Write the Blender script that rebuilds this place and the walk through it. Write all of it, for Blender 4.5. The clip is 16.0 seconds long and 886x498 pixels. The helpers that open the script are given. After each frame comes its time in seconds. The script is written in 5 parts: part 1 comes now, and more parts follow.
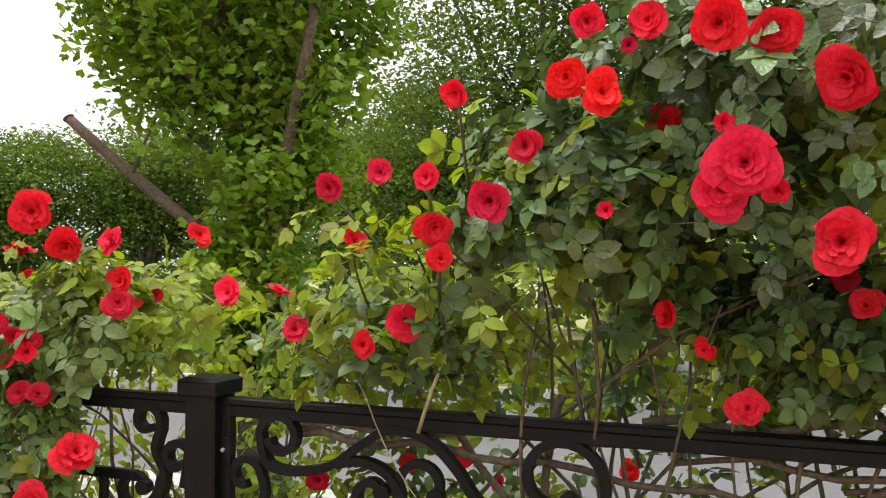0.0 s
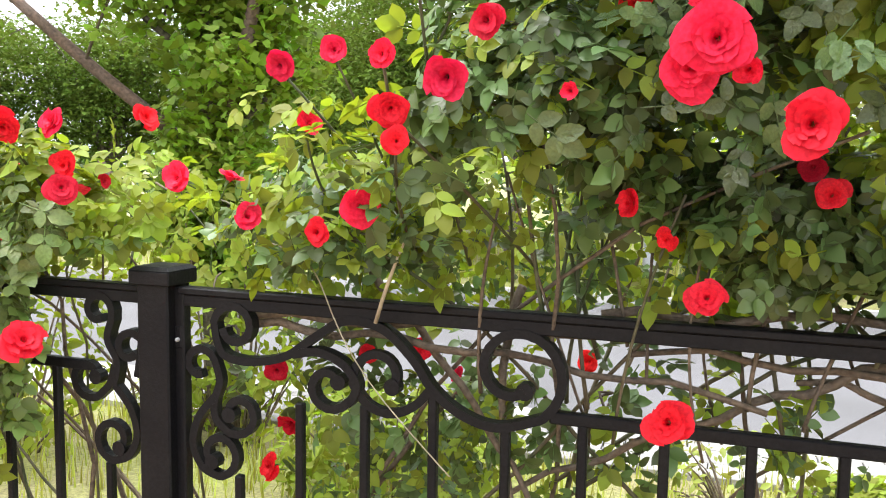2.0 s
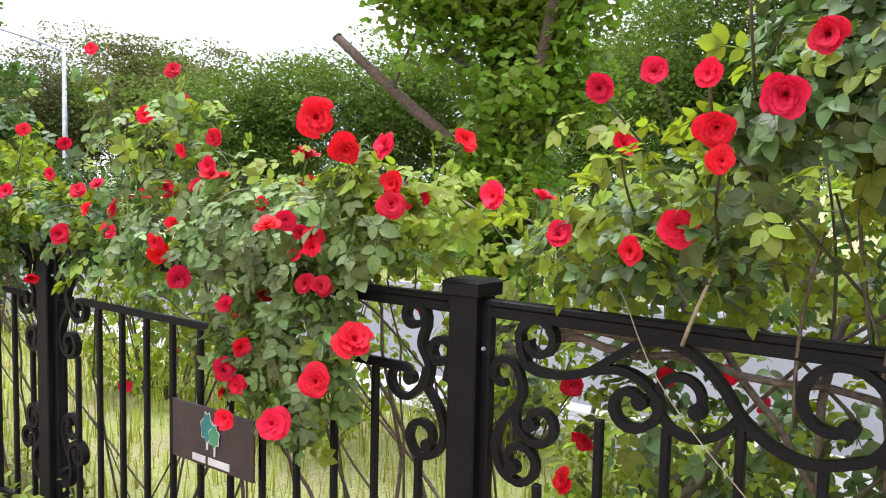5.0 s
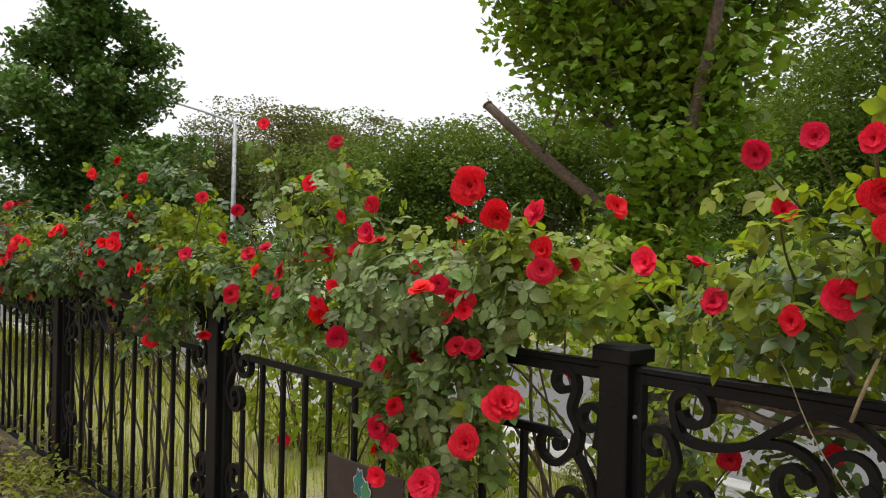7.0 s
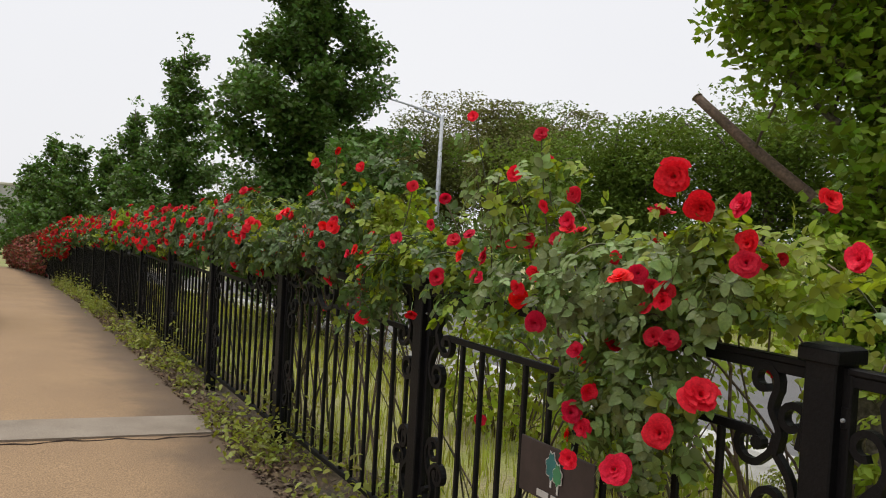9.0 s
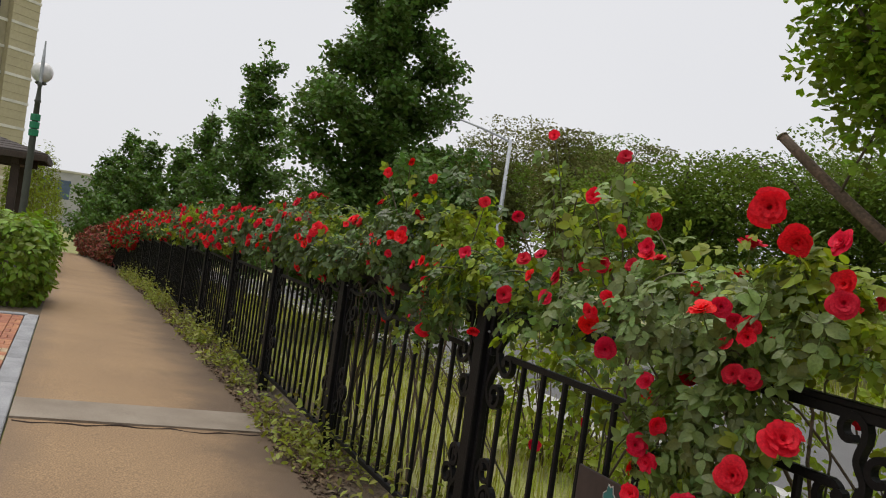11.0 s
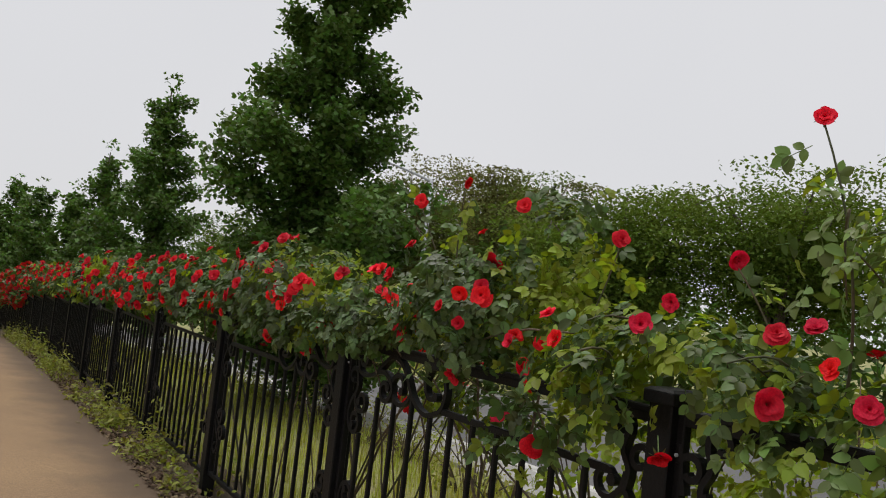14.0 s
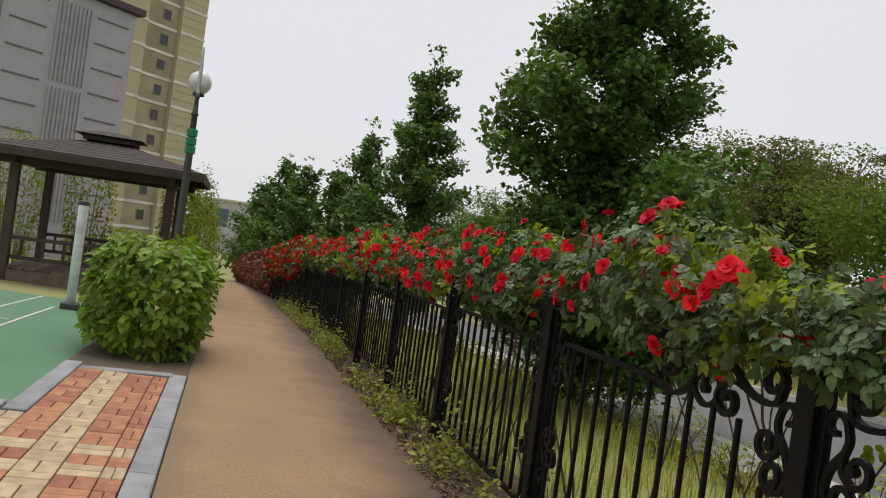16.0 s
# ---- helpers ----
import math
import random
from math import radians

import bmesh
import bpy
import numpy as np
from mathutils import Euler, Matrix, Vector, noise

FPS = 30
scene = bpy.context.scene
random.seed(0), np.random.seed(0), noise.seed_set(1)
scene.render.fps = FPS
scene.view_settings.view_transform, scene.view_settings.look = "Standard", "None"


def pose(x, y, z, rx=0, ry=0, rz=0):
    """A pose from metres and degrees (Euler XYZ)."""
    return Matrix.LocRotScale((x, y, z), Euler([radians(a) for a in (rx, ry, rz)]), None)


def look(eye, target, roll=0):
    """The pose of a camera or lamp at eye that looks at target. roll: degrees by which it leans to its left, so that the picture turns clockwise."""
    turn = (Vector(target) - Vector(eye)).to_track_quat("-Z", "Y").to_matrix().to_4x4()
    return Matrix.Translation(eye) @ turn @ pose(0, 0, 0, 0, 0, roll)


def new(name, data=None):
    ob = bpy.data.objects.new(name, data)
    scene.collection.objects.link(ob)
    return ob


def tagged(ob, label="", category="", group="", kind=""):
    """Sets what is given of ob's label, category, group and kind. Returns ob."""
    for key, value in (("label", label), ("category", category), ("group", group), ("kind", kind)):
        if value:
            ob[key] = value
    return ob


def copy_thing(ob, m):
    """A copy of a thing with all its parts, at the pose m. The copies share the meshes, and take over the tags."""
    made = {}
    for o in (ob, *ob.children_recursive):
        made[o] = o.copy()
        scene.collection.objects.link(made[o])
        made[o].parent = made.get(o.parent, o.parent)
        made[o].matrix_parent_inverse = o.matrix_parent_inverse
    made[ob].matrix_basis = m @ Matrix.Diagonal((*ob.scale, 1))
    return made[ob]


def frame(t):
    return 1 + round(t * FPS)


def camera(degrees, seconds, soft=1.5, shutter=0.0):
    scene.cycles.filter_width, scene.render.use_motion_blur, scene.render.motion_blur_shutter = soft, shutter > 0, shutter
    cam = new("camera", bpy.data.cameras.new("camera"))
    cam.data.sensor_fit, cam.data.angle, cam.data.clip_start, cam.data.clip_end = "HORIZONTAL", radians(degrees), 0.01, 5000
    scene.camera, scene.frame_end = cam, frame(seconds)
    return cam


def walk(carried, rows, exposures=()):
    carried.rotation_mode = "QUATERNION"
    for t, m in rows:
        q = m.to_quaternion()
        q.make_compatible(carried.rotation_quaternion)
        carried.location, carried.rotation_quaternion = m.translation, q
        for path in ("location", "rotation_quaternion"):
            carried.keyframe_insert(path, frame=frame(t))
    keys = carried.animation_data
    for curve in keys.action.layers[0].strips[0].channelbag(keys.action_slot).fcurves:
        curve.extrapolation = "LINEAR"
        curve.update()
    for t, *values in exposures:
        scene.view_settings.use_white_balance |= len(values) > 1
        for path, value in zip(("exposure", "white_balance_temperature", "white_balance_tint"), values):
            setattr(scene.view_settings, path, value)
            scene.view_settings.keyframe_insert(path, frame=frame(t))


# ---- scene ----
CROSS_FALL = 1.8  # degrees by which the ground falls from the court to the road
cam = camera(56.7, 16.0, soft=1.05)
METRES, EYE, TILT, LEAN, TURN = 3.5, 1.47, 0.0, 0.0, 20.8
ROWS = [
    (0.0, 0.0, 0.0, 0.0, -0.04, 2.83, -0.81),
    (0.5, 0.0011, 0.0007, 0.0009, -0.27, 2.72, -0.98),
    (1.0, 0.0013, 0.0038, -0.0013, -0.97, 1.87, -1.2),
    (1.5, 0.003, 0.0125, -0.0048, -1.63, -2.93, -1.3),
    (2.0, 0.0066, 0.0147, -0.0063, -2.08, -4.1, -1.51),
    (2.5, 0.0047, 0.0101, -0.0066, -1.96, -3.7, -1.88),
    (3.0, -0.0015, 0.01, -0.0079, -1.38, -3.15, -2.35),
    (3.5, -0.0068, 0.0102, -0.0092, 4.12, -3.31, -2.76),
    (4.0, -0.0105, 0.0085, -0.0099, 9.47, -3.5, -2.77),
    (6.5, -0.013, -0.0052, -0.0055, 24.3, -0.8, -2.13),
    (7.0, -0.0114, -0.0077, -0.0061, 26.91, 0.62, -2.65),
    (7.5, -0.0101, -0.0096, -0.0066, 30.09, 0.5, -3.01),
    (8.0, -0.0088, -0.0131, -0.0084, 32.61, 0.51, -3.84),
    (8.5, -0.006, -0.0204, -0.0101, 36.94, -0.17, -4.13),
    (9.0, -0.0001, -0.0275, -0.0118, 40.74, -0.67, -4.78),
    (9.5, 0.0029, -0.0323, -0.0136, 43.38, -0.91, -5.86),
    (10.0, 0.0051, -0.0333, -0.015, 44.85, 0.16, -7.96),
    (12.5, -0.1709, 0.029, -0.0299, 43.74, 0.71, -11.49),
    (13.0, -0.2568, 0.07, -0.0272, 43.01, 2.8, -11.94),
    (13.5, -0.3542, 0.1006, -0.0232, 38.24, 3.43, -9.22),
    (14.0, -0.4364, 0.1455, -0.0254, 38.05, 4.38, -7.84),
    (14.5, -0.5245, 0.1856, -0.0293, 42.75, 4.3, -8.55),
    (15.0, -0.6192, 0.2175, -0.0293, 47.16, 2.75, -9.28),
    (15.5, -0.7235, 0.2664, -0.0338, 55.84, 0.59, -9.24),
    (16.0, -0.8366, 0.2839, -0.0422, 54.63, 0.47, -9.7),
]
walk(cam, [(t, pose(0, 0, EYE, -CROSS_FALL) @ pose(0, 0, 0, TILT, LEAN, TURN) @ pose(METRES * x, METRES * y, METRES * z, 90 + pitch, roll, yaw)) for t, x, y, z, yaw, pitch, roll in ROWS],
     [(0.0, 1.0, 6500, 10), (1.0, 1.15, 6500, 10), (1.5, 1.62, 6300, 11), (2.0, 1.84, 6150, 12), (2.5, 1.88, 5950, 13), (3.5, 1.96, 5500, 16), (4.2, 1.92, 5450, 16), (6.3, 0.46, 6500, 10), (7.0, 0.40, 6500, 10),
      (8.0, 0.34, 6500, 10), (9.0, 0.18, 6500, 10), (10.0, 0.06, 6500, 10), (12.5, -0.06, 6500, 10), (13.5, -0.12, 6500, 10), (14.5, -0.12, 6500, 10), (15.2, -0.08, 6500, 10), (16.0, 0.0, 6500, 10)])


SLOPE_START = -1.0


def ground(x):
    """Level of the path: flat at the start of the walk, then falling away more and more along -x."""
    d = max(0.0, SLOPE_START - x)
    if d < 22:
        return 0.04 - 0.0013 * d * d
    far = min(d, 75.0)
    return 0.04 - 0.0013 * 484 - 0.056 * (far - 22)


def cross(y):
    """The fall of the ground across the walk, from the court down to the road."""
    return -math.tan(radians(CROSS_FALL)) * min(20.0, max(-12.0, y))


def bend(x):
    """How far the path, the fence and the hedge swing aside at their far end."""
    d = max(0.0, -24.0 - x)
    return -0.0008 * d * d


# ---- light ----
world = bpy.data.worlds.new("overcast_sky")
scene.world = world
world.use_nodes = True
wn, wl = world.node_tree.nodes, world.node_tree.links
wn.clear()
sky = wn.new("ShaderNodeTexSky")
sky.sky_type, sky.sun_disc = "NISHITA", False
sky.sun_elevation, sky.sun_rotation = radians(75), radians(256)
sky.air_density, sky.dust_density = 1.0, 6.0
sky_gain = wn.new("ShaderNodeVectorMath")
sky_gain.operation = "SCALE"
sky_gain.inputs["Scale"].default_value = 0.10
cloud_noise = wn.new("ShaderNodeTexNoise")
cloud_noise.inputs["Scale"].default_value = 1.6
cloud_noise.inputs["Detail"].default_value = 3.0
cloud = wn.new("ShaderNodeValToRGB")
cloud.color_ramp.elements[0].color = (0.765, 0.77, 0.80, 1)
cloud.color_ramp.elements[1].color = (0.86, 0.86, 0.875, 1)
blend = wn.new("ShaderNodeMix")
blend.data_type = "RGBA"
blend.inputs["Factor"].default_value = 0.93
back = wn.new("ShaderNodeBackground")
back.inputs["Strength"].default_value = 1.0
wout = wn.new("ShaderNodeOutputWorld")
wl.new(sky.outputs["Color"], sky_gain.inputs[0])
wl.new(cloud_noise.outputs["Fac"], cloud.inputs["Fac"])
wl.new(sky_gain.outputs["Vector"], blend.inputs["A"])
wl.new(cloud.outputs["Color"], blend.inputs["B"])
wl.new(blend.outputs["Result"], back.inputs["Color"])
wl.new(back.outputs["Background"], wout.inputs["Surface"])

sun_data = bpy.data.lights.new("sun", "SUN")
sun_data.energy, sun_data.angle, sun_data.color = 2.0, radians(40), (1.0, 0.97, 0.92)
sun = new("sun", sun_data)
sun.matrix_world = look((0, 0, 0), (0.24, 0.06, -0.97))


# ---- materials ----
def material(name, colour, rough=0.6, metal=0.0, vary=0.0, grain=0.0, scale=8.0, fine=60.0, bump=0.0, second=None, random_by="",
             translucent=0.0, glow=None, spec=0.5, hue_shift=0.06):
    """A surface with variation at two scales: patches of a second colour, fine grain, relief, and a shift from piece to piece."""
    m = bpy.data.materials.new(name)
    m.use_nodes = True
    n, l = m.node_tree.nodes, m.node_tree.links
    b = n["Principled BSDF"]
    b.inputs["Roughness"].default_value, b.inputs["Metallic"].default_value = rough, metal
    b.inputs["Specular IOR Level"].default_value = spec
    coord = n.new("ShaderNodeTexCoord")
    big = n.new("ShaderNodeTexNoise")
    big.inputs["Scale"].default_value, big.inputs["Detail"].default_value = scale, 4.0
    small = n.new("ShaderNodeTexNoise")
    small.inputs["Scale"].default_value, small.inputs["Detail"].default_value = fine, 3.0
    l.new(coord.outputs["Object"], big.inputs["Vector"])
    l.new(coord.outputs["Object"], small.inputs["Vector"])
    mix = n.new("ShaderNodeMix")
    mix.data_type = "RGBA"
    other = second or tuple(c * 0.7 for c in colour)
    mix.inputs["A"].default_value, mix.inputs["B"].default_value = (*colour, 1), (*other, 1)
    ramp = n.new("ShaderNodeMapRange")
    ramp.inputs["From Min"].default_value, ramp.inputs["From Max"].default_value = 0.35, 0.68
    l.new(big.outputs["Fac"], ramp.inputs["Value"])
    l.new(ramp.outputs["Result"], mix.inputs["Factor"])
    last = mix.outputs["Result"]
    value = None
    if random_by:
        value = n.new("ShaderNodeObjectInfo").outputs["Random"] if random_by == "object" else n.new("ShaderNodeNewGeometry").outputs["Random Per Island"]
    hsv = n.new("ShaderNodeHueSaturation")
    span = n.new("ShaderNodeMapRange")
    span.inputs["To Min"].default_value, span.inputs["To Max"].default_value = 1 - grain, 1 + grain
    span.inputs["From Min"].default_value, span.inputs["From Max"].default_value = 0.3, 0.7
    l.new(small.outputs["Fac"], span.inputs["Value"])
    bright = span.outputs["Result"]
    if value is not None:
        each = n.new("ShaderNodeMapRange")
        each.inputs["To Min"].default_value, each.inputs["To Max"].default_value = 1 - vary, 1 + vary
        l.new(value, each.inputs["Value"])
        product = n.new("ShaderNodeMath")
        product.operation = "MULTIPLY"
        l.new(bright, product.inputs[0])
        l.new(each.outputs["Result"], product.inputs[1])
        bright = product.outputs["Value"]
        hue = n.new("ShaderNodeMapRange")
        hue.inputs["To Min"].default_value, hue.inputs["To Max"].default_value = 0.5 - vary * hue_shift, 0.5 + vary * hue_shift * 0.6
        l.new(value, hue.inputs["Value"])
        l.new(hue.outputs["Result"], hsv.inputs["Hue"])
    l.new(bright, hsv.inputs["Value"])
    l.new(last, hsv.inputs["Color"])
    l.new(hsv.outputs["Color"], b.inputs["Base Color"])
    if bump:
        relief = n.new("ShaderNodeBump")
        relief.inputs["Strength"].default_value, relief.inputs["Distance"].default_value = min(1.0, bump), 0.01
        l.new(small.outputs["Fac"], relief.inputs["Height"])
        l.new(relief.outputs["Normal"], b.inputs["Normal"])
    if translucent:
        thin = n.new("ShaderNodeBsdfTranslucent")
        warm = n.new("ShaderNodeHueSaturation")
        warm.inputs["Saturation"].default_value, warm.inputs["Value"].default_value = 1.1, 1.5
        l.new(hsv.outputs["Color"], warm.inputs["Color"])
        l.new(warm.outputs["Color"], thin.inputs["Color"])
        both = n.new("ShaderNodeMixShader")
        both.inputs["Fac"].default_value = translucent
        l.new(b.outputs["BSDF"], both.inputs[1])
        l.new(thin.outputs["BSDF"], both.inputs[2])
        l.new(both.outputs["Shader"], n["Material Output"].inputs["Surface"])
    if glow:
        b.inputs["Emission Color"].default_value, b.inputs["Emission Strength"].default_value = (*glow[:3], 1), glow[3]
    return m


M_IRON = material("black_painted_iron", (0.0045, 0.0045, 0.0055), 0.5, 0.0, spec=0.18, grain=0.35, fine=140, bump=0.12, second=(0.009, 0.0085, 0.0085))
M_PATH = material("brown_pressed_path", (0.305, 0.198, 0.106), 0.9, grain=0.36, scale=0.9, fine=110, bump=0.6, second=(0.26, 0.168, 0.092))
M_PATH_EDGE = material("damp_soil_edge", (0.14, 0.095, 0.058), 0.95, grain=0.35, scale=3.0, fine=90, bump=0.6, second=(0.09, 0.075, 0.05))


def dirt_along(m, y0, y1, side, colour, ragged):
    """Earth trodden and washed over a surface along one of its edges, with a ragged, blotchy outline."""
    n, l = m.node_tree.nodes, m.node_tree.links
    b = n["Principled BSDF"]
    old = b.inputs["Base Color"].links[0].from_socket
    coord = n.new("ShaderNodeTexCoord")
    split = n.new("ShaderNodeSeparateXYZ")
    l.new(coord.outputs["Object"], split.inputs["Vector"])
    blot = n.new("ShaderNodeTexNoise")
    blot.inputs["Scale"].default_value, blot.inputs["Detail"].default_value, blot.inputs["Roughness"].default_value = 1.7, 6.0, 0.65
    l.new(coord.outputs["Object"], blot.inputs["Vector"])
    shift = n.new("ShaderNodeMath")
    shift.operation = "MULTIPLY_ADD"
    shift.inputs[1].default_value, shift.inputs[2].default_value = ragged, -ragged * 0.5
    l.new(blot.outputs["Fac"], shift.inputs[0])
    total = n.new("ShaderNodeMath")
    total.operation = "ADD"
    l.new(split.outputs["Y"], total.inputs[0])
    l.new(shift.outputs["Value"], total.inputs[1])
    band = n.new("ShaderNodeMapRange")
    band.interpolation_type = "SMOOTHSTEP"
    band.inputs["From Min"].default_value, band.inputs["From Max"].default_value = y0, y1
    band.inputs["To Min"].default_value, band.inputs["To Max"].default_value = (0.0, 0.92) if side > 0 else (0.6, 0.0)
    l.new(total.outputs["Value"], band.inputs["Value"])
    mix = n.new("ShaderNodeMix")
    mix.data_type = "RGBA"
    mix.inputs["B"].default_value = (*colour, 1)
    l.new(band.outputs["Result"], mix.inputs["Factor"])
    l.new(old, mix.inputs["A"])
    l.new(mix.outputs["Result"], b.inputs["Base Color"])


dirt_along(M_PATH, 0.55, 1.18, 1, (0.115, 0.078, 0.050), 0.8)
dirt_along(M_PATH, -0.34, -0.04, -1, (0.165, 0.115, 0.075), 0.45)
M_CONCRETE = material("worn_concrete", (0.27, 0.225, 0.175), 0.9, grain=0.15, scale=3.0, fine=120, bump=0.3, second=(0.205, 0.165, 0.125))
M_CRACK = material("crack_filler", (0.06, 0.04, 0.03), 0.95)
M_GRANITE = material("granite_kerb", (0.30, 0.30, 0.31), 0.8, grain=0.4, scale=4, fine=260, bump=0.25, vary=0.1, random_by="object")
M_WHITE_KERB = material("pale_granite", (0.58, 0.57, 0.54), 0.8, grain=0.2, scale=4, fine=200, bump=0.2, vary=0.08, random_by="object")
M_ASPHALT = material("grey_asphalt", (0.145, 0.143, 0.145), 0.9, grain=0.22, scale=0.8, fine=150, bump=0.4, second=(0.12, 0.118, 0.118))
M_PAVER_GREY = material("grey_block_paver", (0.34, 0.33, 0.305), 0.9, vary=0.16, random_by="object", grain=0.15, scale=5, fine=150, bump=0.3)
M_SOIL = material("grassy_soil", (0.24, 0.26, 0.07), 0.95, grain=0.35, scale=1.6, fine=60, bump=0.6, second=(0.25, 0.22, 0.11))
M_GRASS = material("grass_blade", (0.30, 0.34, 0.05), 0.6, vary=0.45, random_by="island", translucent=0.3, second=(0.42, 0.41, 0.085), scale=1.2)
M_BRICK_RED = material("red_clay_paver", (0.40, 0.172, 0.090), 0.85, vary=0.2, random_by="object", grain=0.2, scale=10, fine=150, bump=0.3)
M_BRICK_TAN = material("tan_clay_paver", (0.50, 0.385, 0.235), 0.85, vary=0.12, random_by="object", grain=0.15, scale=10, fine=150, bump=0.3)
M_JOINT = material("sandy_joint", (0.10, 0.06, 0.04), 0.95, grain=0.3)
M_COURT = material("green_court_coating", (0.078, 0.185, 0.098), 0.8, grain=0.16, scale=1.0, fine=120, bump=0.1, second=(0.095, 0.205, 0.11))
M_LINE = material("worn_white_line", (0.62, 0.66, 0.62), 0.8, grain=0.25, fine=50)
M_WHITE = material("white_painted_steel", (0.78, 0.78, 0.78), 0.5, grain=0.05)
M_WOOD = material("dark_stained_timber", (0.060, 0.040, 0.030), 0.75, vary=0.2, random_by="object", grain=0.3, scale=4, fine=60, bump=0.3)
M_SHINGLE = material("weathered_roof_shingle", (0.065, 0.052, 0.047), 0.9, grain=0.35, scale=5, fine=60, bump=0.5)
M_WOODLIGHT = material("worn_timber_deck", (0.14, 0.10, 0.075), 0.8, vary=0.2, random_by="object", grain=0.25, scale=4, fine=60)
M_LAMP_POLE = material("dark_green_pole", (0.045, 0.050, 0.035), 0.5, grain=0.15)
M_LAMP_GREEN = material("bright_green_sleeve", (0.01, 0.22, 0.10), 0.5, grain=0.1)
M_GLOBE = material("milky_globe", (0.72, 0.70, 0.68), 0.35, grain=0.03)
M_STEEL = material("galvanised_steel", (0.48, 0.50, 0.53), 0.45, 0.4, grain=0.1)
M_BEIGE = material("beige_wall_paint", (0.43, 0.385, 0.25), 0.9, grain=0.06, scale=0.4, fine=3, second=(0.40, 0.355, 0.23))
# the beige above, darkened evenly: the recess's shade is put into the colour
M_BEIGE_DARK = material("beige_shade_tone", (0.34, 0.305, 0.195), 0.9, grain=0.06, scale=0.4, fine=3)
M_BAND = material("cream_band_paint", (0.68, 0.66, 0.58), 0.9, grain=0.05, scale=0.5)
M_GREYWALL = material("grey_wall_paint", (0.40, 0.385, 0.41), 0.9, grain=0.05, scale=0.4, fine=3, second=(0.365, 0.355, 0.38))
M_GREYLINE = material("dark_grey_joint", (0.17, 0.16, 0.175), 0.9)
M_PANE = material("dark_window_glass", (0.03, 0.035, 0.04), 0.12)
M_ROOFEDGE = material("dark_roof_edge", (0.06, 0.055, 0.06), 0.7)
M_PALEWALL = material("pale_far_wall", (0.50, 0.50, 0.52), 0.9, grain=0.05, scale=0.4)
M_BARK = material("ginkgo_bark", (0.15, 0.125, 0.10), 0.95, grain=0.5, scale=9, fine=38, bump=0.9, second=(0.085, 0.07, 0.055))
M_BARK_RED = material("pruned_branch_bark", (0.135, 0.088, 0.060), 0.9, grain=0.4, scale=12, fine=50, bump=0.6, second=(0.10, 0.07, 0.05))
M_CUTWOOD = material("cut_wood_end", (0.34, 0.27, 0.19), 0.9, grain=0.2, fine=80)
M_GINKGO = material("ginkgo_leaf", (0.165, 0.275, 0.030), 0.45, vary=0.45, random_by="island", translucent=0.35, second=(0.235, 0.33, 0.038), scale=1.3)
M_GINKGO_ONE = material("ginkgo_leaf_near", (0.165, 0.275, 0.030), 0.45, vary=0.4, random_by="object", translucent=0.35, second=(0.235, 0.33, 0.038), scale=1.3)
M_GINKGO_DARK = material("dark_ginkgo_leaf", (0.080, 0.152, 0.028), 0.5, spec=0.3, vary=0.45, random_by="island", translucent=0.25, second=(0.095, 0.165, 0.036), scale=1.0)
M_LOCUST = material("locust_leaf", (0.100, 0.160, 0.028), 0.7, spec=0.08, vary=0.3, random_by="island", translucent=0.25, second=(0.125, 0.175, 0.030), scale=0.5)
M_LOCUST_RUST = material("rusty_locust_leaf", (0.155, 0.145, 0.045), 0.7, spec=0.08, vary=0.4, random_by="island", translucent=0.25, second=(0.12, 0.15, 0.05), scale=0.5)
M_ROSELEAF = material("dark_rose_leaf", (0.056, 0.098, 0.022), 0.45, spec=0.3, vary=0.5, random_by="island", translucent=0.17, second=(0.085, 0.135, 0.028), scale=2.2)
M_ROSELEAF_ONE = material("dark_rose_leaf_near", (0.056, 0.094, 0.030), 0.38, spec=0.42, grain=0.16, fine=16, bump=0.25, vary=0.5, random_by="object", translucent=0.17, second=(0.085, 0.130, 0.034), scale=2.2)
M_PALELEAF = material("pale_rose_leaf", (0.112, 0.182, 0.038), 0.45, spec=0.35, vary=0.45, random_by="island", translucent=0.22, second=(0.165, 0.225, 0.055), scale=2.2)
M_PALELEAF_ONE = material("pale_rose_leaf_near", (0.112, 0.178, 0.044), 0.40, spec=0.45, grain=0.16, fine=16, bump=0.25, vary=0.45, random_by="object", translucent=0.22, second=(0.165, 0.220, 0.060), scale=2.2)
M_MIDLEAF = material("glossy_rose_leaf", (0.080, 0.130, 0.038), 0.40, spec=0.45, vary=0.5, random_by="island", translucent=0.2, second=(0.115, 0.170, 0.044), scale=2.2)
M_MIDLEAF_ONE = material("glossy_rose_leaf_near", (0.088, 0.138, 0.048), 0.34, spec=0.6, grain=0.16, fine=16, bump=0.3, vary=0.5, random_by="object", translucent=0.2, second=(0.125, 0.180, 0.056), scale=2.2)
M_YOUNGLEAF = material("young_rose_leaf", (0.20, 0.265, 0.030), 0.5, spec=0.25, vary=0.4, random_by="island", translucent=0.4, second=(0.25, 0.30, 0.04), scale=2.2)
M_CANE = material("rose_cane", (0.060, 0.075, 0.030), 0.7, grain=0.3, scale=5, fine=50, second=(0.12, 0.085, 0.05))
M_OLDCANE = material("old_woody_cane", (0.155, 0.115, 0.075), 0.85, grain=0.4, scale=6, fine=70, bump=0.5, second=(0.09, 0.07, 0.05))
